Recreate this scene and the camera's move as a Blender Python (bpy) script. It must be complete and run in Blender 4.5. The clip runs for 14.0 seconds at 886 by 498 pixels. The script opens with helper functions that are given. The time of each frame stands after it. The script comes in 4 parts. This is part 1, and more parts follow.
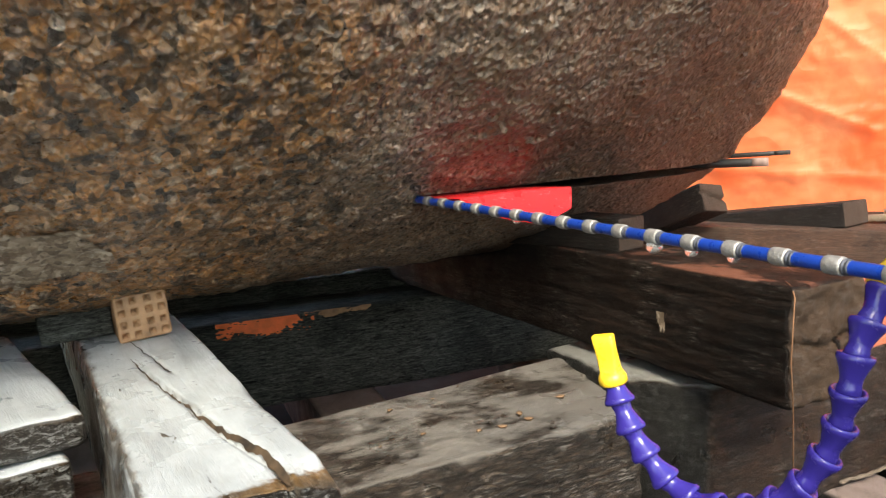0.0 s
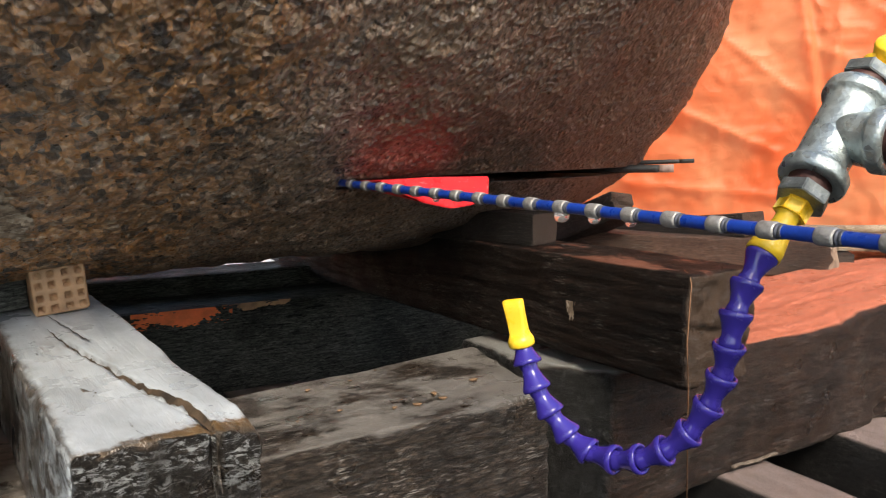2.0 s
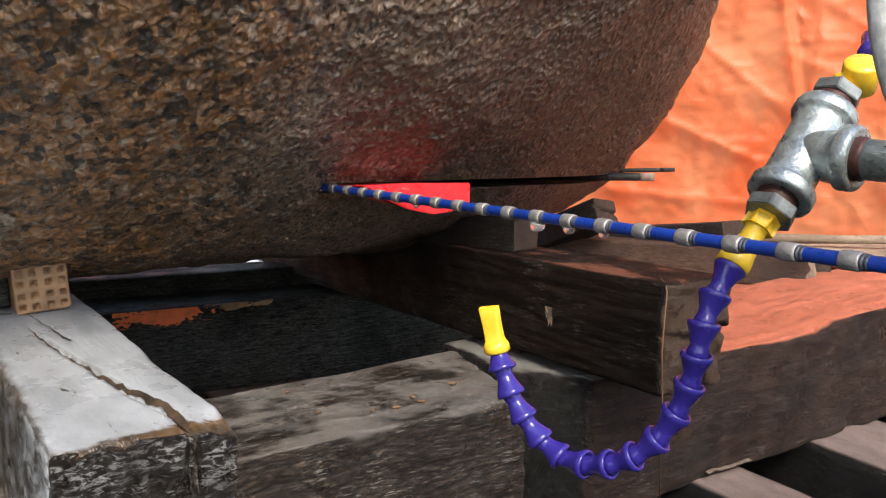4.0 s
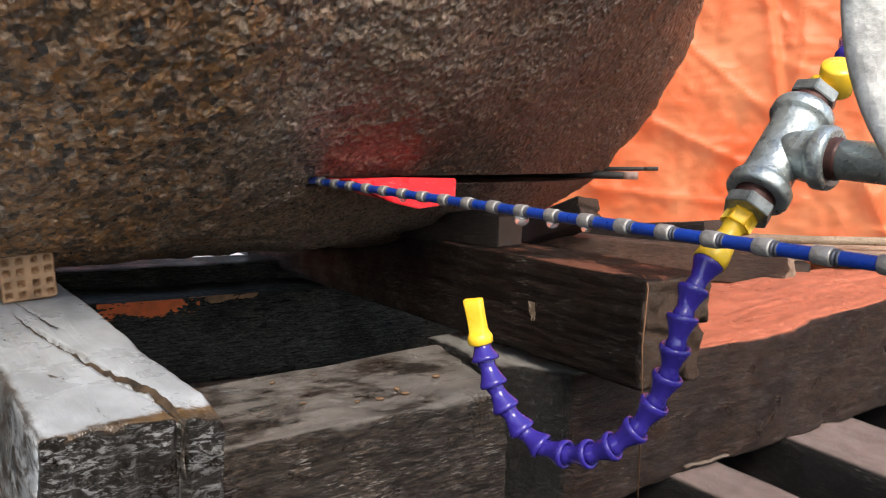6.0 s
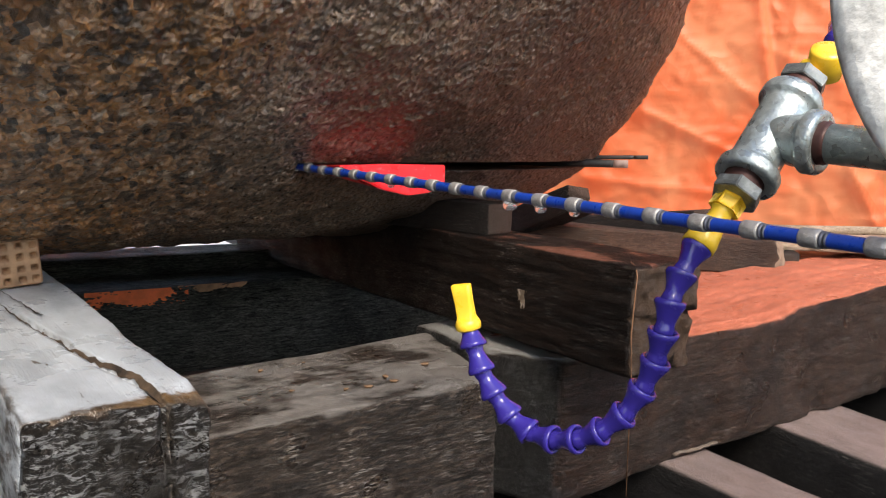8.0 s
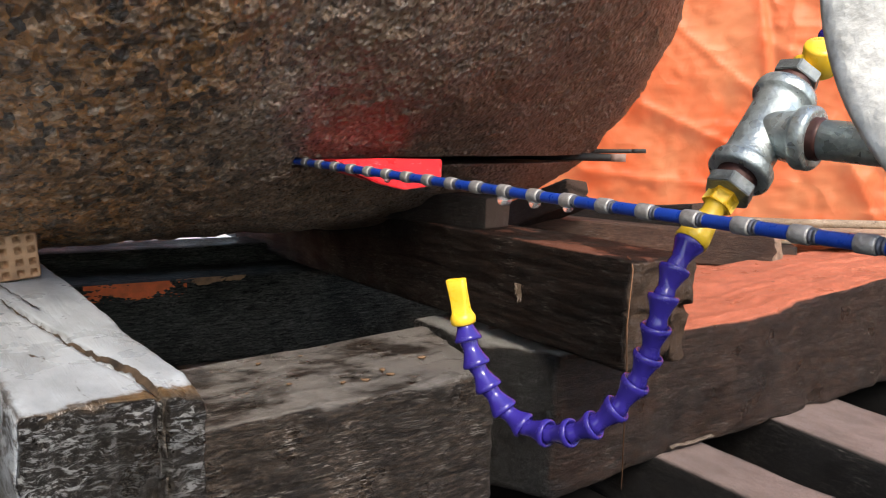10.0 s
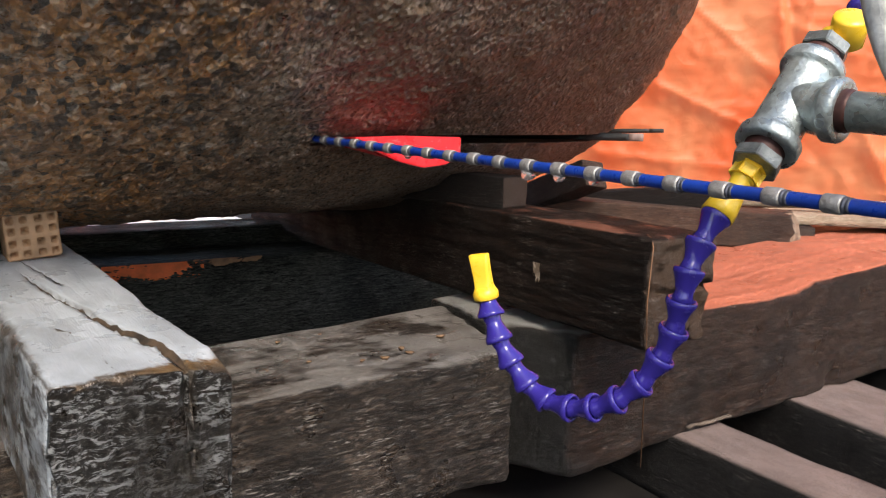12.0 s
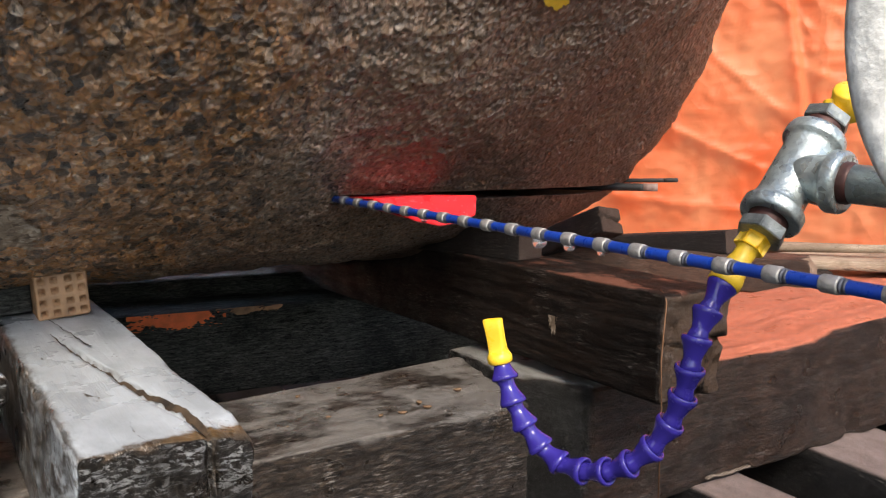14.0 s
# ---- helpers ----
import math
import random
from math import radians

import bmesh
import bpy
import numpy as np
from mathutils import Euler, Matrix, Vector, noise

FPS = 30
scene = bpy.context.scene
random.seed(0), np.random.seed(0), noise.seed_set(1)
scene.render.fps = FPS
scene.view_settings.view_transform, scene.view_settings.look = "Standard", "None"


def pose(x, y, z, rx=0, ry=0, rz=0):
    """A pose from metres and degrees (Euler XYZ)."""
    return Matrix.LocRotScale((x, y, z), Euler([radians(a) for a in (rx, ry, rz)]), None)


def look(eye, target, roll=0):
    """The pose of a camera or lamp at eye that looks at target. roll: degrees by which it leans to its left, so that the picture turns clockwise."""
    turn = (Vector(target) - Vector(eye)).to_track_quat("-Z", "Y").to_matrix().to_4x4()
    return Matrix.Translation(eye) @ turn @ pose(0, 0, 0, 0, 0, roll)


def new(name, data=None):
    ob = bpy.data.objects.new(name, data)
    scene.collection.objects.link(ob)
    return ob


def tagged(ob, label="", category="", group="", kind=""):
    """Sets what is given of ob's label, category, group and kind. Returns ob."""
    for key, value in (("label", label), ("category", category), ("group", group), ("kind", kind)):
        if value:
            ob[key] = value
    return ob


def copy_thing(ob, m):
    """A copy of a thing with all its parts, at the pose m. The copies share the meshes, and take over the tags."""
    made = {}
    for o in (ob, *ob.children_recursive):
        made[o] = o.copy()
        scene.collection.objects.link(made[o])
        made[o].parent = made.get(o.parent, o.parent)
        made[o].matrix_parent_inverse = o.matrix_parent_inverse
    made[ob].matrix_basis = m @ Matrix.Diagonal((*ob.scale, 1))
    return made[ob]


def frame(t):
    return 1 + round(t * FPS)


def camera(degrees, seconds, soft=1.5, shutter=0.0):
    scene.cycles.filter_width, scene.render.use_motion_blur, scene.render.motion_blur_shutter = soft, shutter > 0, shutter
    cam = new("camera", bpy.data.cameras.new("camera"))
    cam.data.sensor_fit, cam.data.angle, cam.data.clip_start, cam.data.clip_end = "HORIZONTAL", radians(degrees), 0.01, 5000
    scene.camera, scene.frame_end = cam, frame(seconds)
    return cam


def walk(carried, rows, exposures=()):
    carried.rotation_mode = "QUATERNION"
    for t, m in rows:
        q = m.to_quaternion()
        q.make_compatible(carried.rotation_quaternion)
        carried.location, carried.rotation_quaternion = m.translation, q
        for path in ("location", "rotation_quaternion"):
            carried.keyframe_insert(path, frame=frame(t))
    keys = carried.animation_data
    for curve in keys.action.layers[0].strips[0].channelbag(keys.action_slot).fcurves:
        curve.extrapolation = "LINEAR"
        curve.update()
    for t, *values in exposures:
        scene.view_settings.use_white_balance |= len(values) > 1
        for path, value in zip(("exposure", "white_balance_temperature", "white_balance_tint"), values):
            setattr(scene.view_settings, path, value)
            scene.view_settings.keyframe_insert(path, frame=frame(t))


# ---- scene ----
cam = camera(56.6, 14.0, soft=1.1, shutter=0.3)
PATH = [
    (0, (-0.015, 0.076, 0.72), (0.626, 1.95, 0.44), -2.7),
    (0.5, (-0.002, 0.073, 0.697), (0.677, 1.931, 0.405), -2.4),
    (1, (-0.006, 0.055, 0.689), (0.708, 1.902, 0.406), -2.0),
    (1.5, (-0.022, 0.042, 0.685), (0.753, 1.866, 0.419), -1.4),
    (2, (-0.033, 0.033, 0.68), (0.791, 1.839, 0.437), -0.5),
    (2.5, (-0.03, 0.024, 0.68), (0.819, 1.82, 0.449), 0.1),
    (3, (-0.023, 0.021, 0.692), (0.824, 1.818, 0.46), 0.3),
    (3.2, (-0.024, 0.021, 0.687), (0.824, 1.817, 0.452), 0.3),
    (5.5, (-0.043, 0.006, 0.686), (0.835, 1.787, 0.447), 1.3),
    (6, (-0.039, 0.005, 0.684), (0.849, 1.78, 0.439), 1.4),
    (6.5, (-0.034, 0.004, 0.683), (0.861, 1.774, 0.429), 1.4),
    (7, (-0.038, 0.005, 0.681), (0.863, 1.772, 0.422), 1.4),
    (7.5, (-0.032, 0.007, 0.68), (0.875, 1.77, 0.415), 1.5),
    (8, (-0.034, 0.007, 0.678), (0.872, 1.77, 0.412), 1.5),
    (10.5, (-0.031, 0.001, 0.681), (0.872, 1.76, 0.384), 1.6),
    (11, (-0.033, 0.007, 0.673), (0.859, 1.769, 0.357), 1.5),
    (11.5, (-0.036, 0.01, 0.668), (0.846, 1.775, 0.339), 1.4),
    (12, (-0.041, 0.007, 0.671), (0.838, 1.774, 0.35), 1.4),
    (12.5, (-0.036, -0.004, 0.683), (0.845, 1.769, 0.397), 1.1),
    (13, (-0.045, -0.011, 0.689), (0.823, 1.774, 0.441), 1.0),
    (13.5, (-0.04, -0.017, 0.69), (0.813, 1.776, 0.451), 1.0),
    (14, (-0.046, -0.014, 0.704), (0.793, 1.786, 0.468), 0.9),
]
walk(cam, [(t, look(eye, target, roll)) for t, eye, target, roll in PATH],
     exposures=[(0, 2.28, 7900, 4), (1.0, 2.2, 8000, 4), (1.6, 1.9, 7900, 6), (2.7, 1.7, 7400, 12), (14, 1.7, 7400, 12)])

# ---- light ----
world = bpy.data.worlds.new("sky")
scene.world = world
world.use_nodes = True
wn, wl = world.node_tree.nodes, world.node_tree.links
sky = wn.new("ShaderNodeTexSky")
sky.sky_type, sky.sun_disc = "NISHITA", False
SUN_EL, SUN_AZ = 43.0, 190.0
sky.sun_elevation, sky.sun_rotation = radians(SUN_EL), radians(SUN_AZ)
wl.new(sky.outputs[0], wn["Background"].inputs[0])
wn["Background"].inputs[1].default_value = 0.135
sun = new("sun", bpy.data.lights.new("sun", "SUN"))
sun.data.energy, sun.data.angle, sun.data.color = 1.5, radians(22.0), (1.0, 0.97, 0.93)
sun_from = Vector((math.sin(radians(SUN_AZ)) * math.cos(radians(SUN_EL)), math.cos(radians(SUN_AZ)) * math.cos(radians(SUN_EL)), math.sin(radians(SUN_EL))))
sun.matrix_world = look(sun_from * 20, (0, 0, 0))


# ---- materials ----
class Mat:
    """A small node builder."""

    def __init__(self, name, rough=0.5, metal=0.0):
        self.m = bpy.data.materials.new(name)
        self.m.use_nodes = True
        self.n, self.l = self.m.node_tree.nodes, self.m.node_tree.links
        self.b = self.n["Principled BSDF"]
        self.b.inputs["Roughness"].default_value = rough
        self.b.inputs["Metallic"].default_value = metal
        self.tc = self.n.new("ShaderNodeTexCoord")

    def put(self, value, socket):
        if hasattr(value, "is_output"):
            self.l.new(value, socket)
        elif isinstance(value, (tuple, list)) and len(value) == 3 and socket.type == "RGBA":
            socket.default_value = (*value, 1)
        else:
            socket.default_value = value

    def coords(self, scale=(1, 1, 1), turn=(0, 0, 0)):
        mp = self.n.new("ShaderNodeMapping")
        mp.inputs["Rotation"].default_value = [radians(a) for a in turn]
        mp.inputs["Scale"].default_value = scale
        self.l.new(self.tc.outputs["Object"], mp.inputs["Vector"])
        return mp.outputs[0]

    def noise(self, scale, detail=4, vec=None, rough=0.55, distortion=0.0):
        t = self.n.new("ShaderNodeTexNoise")
        t.inputs["Scale"].default_value, t.inputs["Detail"].default_value = scale, detail
        t.inputs["Roughness"].default_value, t.inputs["Distortion"].default_value = rough, distortion
        self.l.new(vec if vec is not None else self.tc.outputs["Object"], t.inputs["Vector"])
        return t.outputs["Fac"]

    def voronoi(self, scale, vec=None, feature="F1", out="Color"):
        t = self.n.new("ShaderNodeTexVoronoi")
        t.feature = feature
        t.inputs["Scale"].default_value = scale
        self.l.new(vec if vec is not None else self.tc.outputs["Object"], t.inputs["Vector"])
        return t.outputs[out]

    def ramp(self, fac, *stops):
        t = self.n.new("ShaderNodeValToRGB")
        els = t.color_ramp.elements
        while len(els) < len(stops):
            els.new(0.5)
        for e, (p, c) in zip(els, stops):
            e.position = p
            e.color = (*c, 1) if isinstance(c, tuple) else (c, c, c, 1)
        self.put(fac, t.inputs["Fac"])
        return t.outputs["Color"]

    def mix(self, fac, a, b, mode="MIX"):
        t = self.n.new("ShaderNodeMix")
        t.data_type, t.blend_type = "RGBA", mode
        self.put(fac, t.inputs[0]), self.put(a, t.inputs[6]), self.put(b, t.inputs[7])
        return t.outputs[2]

    def math(self, op, a, b=0.0, clamp=True):
        t = self.n.new("ShaderNodeMath")
        t.operation, t.use_clamp = op, clamp and op in ("MULTIPLY", "ADD", "SUBTRACT")
        self.put(a, t.inputs[0]), self.put(b, t.inputs[1])
        return t.outputs[0]

    def up(self):
        """How far a face looks upward, 0 to 1."""
        g = self.n.new("ShaderNodeNewGeometry")
        sp = self.n.new("ShaderNodeSeparateXYZ")
        self.l.new(g.outputs["Normal"], sp.inputs[0])
        return sp.outputs[2]

    def bump(self, height, strength=0.5, distance=0.002):
        t = self.n.new("ShaderNodeBump")
        t.inputs["Strength"].default_value, t.inputs["Distance"].default_value = strength, distance
        self.l.new(height, t.inputs["Height"])
        if self.b.inputs["Normal"].links:
            self.l.new(self.b.inputs["Normal"].links[0].from_socket, t.inputs["Normal"])
        self.l.new(t.outputs[0], self.b.inputs["Normal"])

    def done(self, colour=None, rough=None, **more):
        if colour is not None:
            self.put(colour, self.b.inputs["Base Color"])
        if rough is not None:
            self.put(rough, self.b.inputs["Roughness"])
        for key, value in more.items():
            self.put(value, self.b.inputs[key.replace("_", " ")])
        return self.m


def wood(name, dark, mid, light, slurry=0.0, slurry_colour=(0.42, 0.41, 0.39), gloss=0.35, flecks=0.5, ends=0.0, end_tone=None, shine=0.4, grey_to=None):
    """Old sawn timber, long grain along x; slurry: how much wet stone dust lies on its upward faces, its colour also
    holding tarp glow on the brown oak and the beam; ends: white flecks on the sawn ends; grey_to: the dust is plain
    grey up to this length, glow-coloured past it.
    """
    w = Mat(name)
    grain = w.noise(10, 9, w.coords((2.6, 24, 24)), 0.72, 0.6)
    fine = w.noise(70, 7, w.coords((1.6, 8, 8)), 0.78)
    blot = w.noise(6, 6, None, 0.65)
    c = w.ramp(grain, (0.34, dark), (0.5, mid), (0.66, light))
    c = w.mix(w.ramp(fine, (0.47, 0.0), (0.58, 0.85)), c, dark)
    pale = w.ramp(w.noise(230, 5, w.coords((0.3, 1, 1)), 0.75), (0.52, 0.0), (0.64, 0.5 * min(flecks, 1.0)))
    c = w.mix(pale, c, tuple(min(v * 2.1 + 0.01, 0.7) for v in light))
    c = w.mix(w.ramp(blot, (0.46, 0.0), (0.66, 0.7)), c, tuple(v * 0.5 for v in dark))
    shake = w.noise(16, 3, w.coords((0.35, 3.2, 3.2)), 0.5, 0.8)
    line = w.ramp(shake, (0.487, 0.0), (0.5, 1.0), (0.513, 0.0))
    line = w.math("MULTIPLY", line, w.ramp(w.noise(7, 3), (0.5, 0.0), (0.58, 0.9)))
    c = w.mix(line, c, (0.006, 0.005, 0.004))
    streak = w.ramp(w.noise(430, 4, w.coords((0.12, 1, 1)), 0.66, 0.4), (0.58, 0.0), (0.62, flecks))
    crack = w.ramp(w.noise(38, 6, w.coords((0.3, 2.2, 2.2)), 0.7, 0.4), (0.6, 0.0), (0.65, 0.9 if slurry < 1 else 0.2))
    c = w.mix(crack, c, tuple(v * 0.3 for v in dark))
    fl = w.math("MULTIPLY", streak, w.ramp(w.noise(13, 4), (0.42, 0.0), (0.6, 1.0)))
    c = w.mix(fl, c, (0.4, 0.36, 0.32))
    end = w.n.new("ShaderNodeSeparateXYZ")
    w.l.new(w.tc.outputs["Normal"], end.inputs[0])
    is_end = w.ramp(w.math("ABSOLUTE", end.outputs[0]), (0.6, 0.0), (0.85, 1.0))
    c = w.mix(w.math("MULTIPLY", is_end, 0.85 if end_tone else 0.6), c, end_tone or dark)
    if ends:
        at = w.n.new("ShaderNodeSeparateXYZ")
        w.l.new(w.tc.outputs["Object"], at.inputs[0])
        heart = w.math("MAXIMUM", w.math("ABSOLUTE", w.math("SUBTRACT", at.outputs[1], 0.055, False)), w.math("ABSOLUTE", w.math("SUBTRACT", at.outputs[2], 0.06, False)))
        crumbs = w.ramp(w.noise(150, 7, w.coords((0.3, 0.42, 1.25), (34, 0, 0)), 0.8, 0.7), (0.51, 0.0), (0.57, 1.0))
        crumbs = w.math("MULTIPLY", crumbs, w.ramp(w.math("ADD", heart, w.math("MULTIPLY", w.noise(30, 5, None, 0.7), 0.03)), (0.035, 0.2 * ends), (0.07, ends)))
        crumbs = w.math("MULTIPLY", crumbs, w.ramp(w.noise(34, 4, w.coords((0.3, 1, 1)), 0.6), (0.36, 0.35), (0.5, 1.0)))
        c = w.mix(w.math("MULTIPLY", crumbs, is_end), c, (0.56, 0.57, 0.56))
    c = w.mix(1.0, c, (0.8, 0.8, 0.8), "MULTIPLY")
    r = w.ramp(w.noise(14, 5), (0.35, gloss), (0.7, gloss + 0.35))
    if slurry:
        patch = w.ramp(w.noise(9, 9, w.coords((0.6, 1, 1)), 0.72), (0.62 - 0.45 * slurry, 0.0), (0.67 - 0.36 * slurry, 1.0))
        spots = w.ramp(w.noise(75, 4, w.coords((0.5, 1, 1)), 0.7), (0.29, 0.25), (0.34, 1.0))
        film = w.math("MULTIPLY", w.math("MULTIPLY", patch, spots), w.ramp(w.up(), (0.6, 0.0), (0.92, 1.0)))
        if slurry >= 1:
            pos = w.n.new("ShaderNodeSeparateXYZ")
            w.l.new(w.tc.outputs["Object"], pos.inputs[0])
            ragged = w.math("MULTIPLY", w.noise(45, 6, None, 0.72), 0.055)
            edge = w.math("ADD", w.math("ADD", pos.outputs[0], ragged, False), w.math("MULTIPLY", pos.outputs[1], 0.22), False)
            film = w.math("MULTIPLY", film, w.ramp(w.math("ADD", edge, 0.1), (0.125, 0.0), (0.134, 1.0)))
            side = w.math("ADD", w.math("ABSOLUTE", w.math("SUBTRACT", pos.outputs[1], 0.071)), w.math("MULTIPLY", w.noise(38, 6, w.coords((0.5, 1, 1)), 0.72), 0.03))
            film = w.math("MULTIPLY", film, w.ramp(side, (0.076, 1.0), (0.082, 0.15)))
            # small dark scabs and scratches where the film has lifted
            scab = w.ramp(w.noise(34, 6, w.coords((0.45, 1.6, 1)), 0.7, 0.6), (0.66, 1.0), (0.68, 0.1))
            film = w.math("MULTIPLY", film, scab)
            # mud along the worn end
            mud = w.math("MULTIPLY", w.ramp(w.math("ADD", edge, 0.1), (0.1, 0.0), (0.118, 0.85), (0.132, 0.85), (0.15, 0.0)), w.ramp(w.noise(60, 5, None, 0.7), (0.4, 0.2), (0.55, 1.0)))
            mud = w.math("MULTIPLY", mud, w.ramp(pos.outputs[1], (0.045, 1.0), (0.085, 0.35)))
            mud = w.math("MULTIPLY", mud, w.ramp(w.up(), (0.5, 0.0), (0.8, 1.0)))
            c = w.mix(mud, c, (0.17, 0.1, 0.045))
            # one long side is splashed with slurry
            splash = w.math("MULTIPLY", w.ramp(end.outputs[1], (0.5, 0.0), (0.8, 0.8)), w.ramp(w.noise(75, 8, w.coords((0.35, 1, 0.7)), 0.78, 0.5), (0.45, 0.0), (0.56, 1.0)))
            splash = w.math("MULTIPLY", splash, w.ramp(w.noise(11, 4), (0.35, 0.15), (0.6, 1.0)))
            splash = w.math("MULTIPLY", splash, w.ramp(pos.outputs[1], (0.1, 0.0), (0.12, 1.0)))
            film = w.math("MAXIMUM", film, splash)
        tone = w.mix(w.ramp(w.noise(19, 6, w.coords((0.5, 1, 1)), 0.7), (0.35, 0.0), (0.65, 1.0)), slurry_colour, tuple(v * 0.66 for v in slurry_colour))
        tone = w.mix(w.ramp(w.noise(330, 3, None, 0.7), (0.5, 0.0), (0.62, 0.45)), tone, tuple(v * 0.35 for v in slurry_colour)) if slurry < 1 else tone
        # the tarp's glow is in the film colour only past grey_to
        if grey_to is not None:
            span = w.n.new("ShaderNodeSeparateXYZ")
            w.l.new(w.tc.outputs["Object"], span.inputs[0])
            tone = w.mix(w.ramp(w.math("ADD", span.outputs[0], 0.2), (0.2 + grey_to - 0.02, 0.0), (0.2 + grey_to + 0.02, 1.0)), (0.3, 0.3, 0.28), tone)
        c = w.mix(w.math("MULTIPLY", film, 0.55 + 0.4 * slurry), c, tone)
    w.bump(grain, 0.85 if slurry < 1 else 0.25, 0.008)
    w.bump(fine, 0.7 if slurry < 1 else 0.35, 0.0025)
    w.bump(shake, 0.3, 0.004)
    w.bump(w.math("MULTIPLY", w.noise(110, 8, w.coords((0.3, 0.42, 1.25), (34, 0, 0)), 0.78, 0.7), is_end), 1.0, 0.022 if ends >= 1 else 0.008)
    w.bump(w.noise(240, 6, w.coords((0.25, 1, 1)), 0.78), 0.9 if slurry < 1 else 0.12, 0.004)
    return w.done(c, r, Specular_IOR_Level=shine)


M_GREY_TIMBER = wood("slurry_wood", (0.016, 0.013, 0.01), (0.06, 0.048, 0.038), (0.15, 0.125, 0.1), 1.0, (0.47, 0.51, 0.54), 0.2, 1.0, 1.0)
M_TIMBER = wood("old_oak", (0.006, 0.0045, 0.0035), (0.032, 0.022, 0.0155), (0.12, 0.085, 0.06), 0.44, (0.38, 0.35, 0.32), 0.22, 1.0, 0.3)
M_TIMBER_DARK = wood("wet_black_oak", (0.013, 0.013, 0.0115), (0.1, 0.105, 0.092), (0.22, 0.225, 0.2), 0.0, (0.16, 0.16, 0.15), 0.5, 0.3, shine=0.08)
# salmon film colour: dust with the tarp's orange bounce painted in
M_TIMBER_BROWN = wood("brown_oak_glow", (0.006, 0.0032, 0.0022), (0.036, 0.0175, 0.0095), (0.105, 0.052, 0.03), 0.88, (0.82, 0.25, 0.145), 0.25, 0.3, 0.12, (0.008, 0.009, 0.008), grey_to=0.06)
# reddish film colour: orange tarp light on the beam's top, put into the dust
M_BEAM = wood("dark_oak_glow", (0.005, 0.003, 0.0022), (0.018, 0.0095, 0.006), (0.045, 0.024, 0.015), 0.3, (0.42, 0.17, 0.11), 0.5, 0.32, 0.1, (0.12, 0.072, 0.046), shine=0.22)
# near-black sides, a much paler pinkish grey on the top faces
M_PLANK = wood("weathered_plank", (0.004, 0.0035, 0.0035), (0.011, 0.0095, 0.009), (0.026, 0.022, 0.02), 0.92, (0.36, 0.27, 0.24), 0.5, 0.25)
M_PLANK_EDGE = wood("torn_wood", (0.2, 0.15, 0.11), (0.3, 0.23, 0.18), (0.36, 0.29, 0.23), 0.0, gloss=0.6, flecks=0.0)
M_PALE = wood("pale_pine", (0.42, 0.3, 0.2), (0.62, 0.47, 0.34), (0.72, 0.58, 0.44), 0.0, gloss=0.6, flecks=0.0)


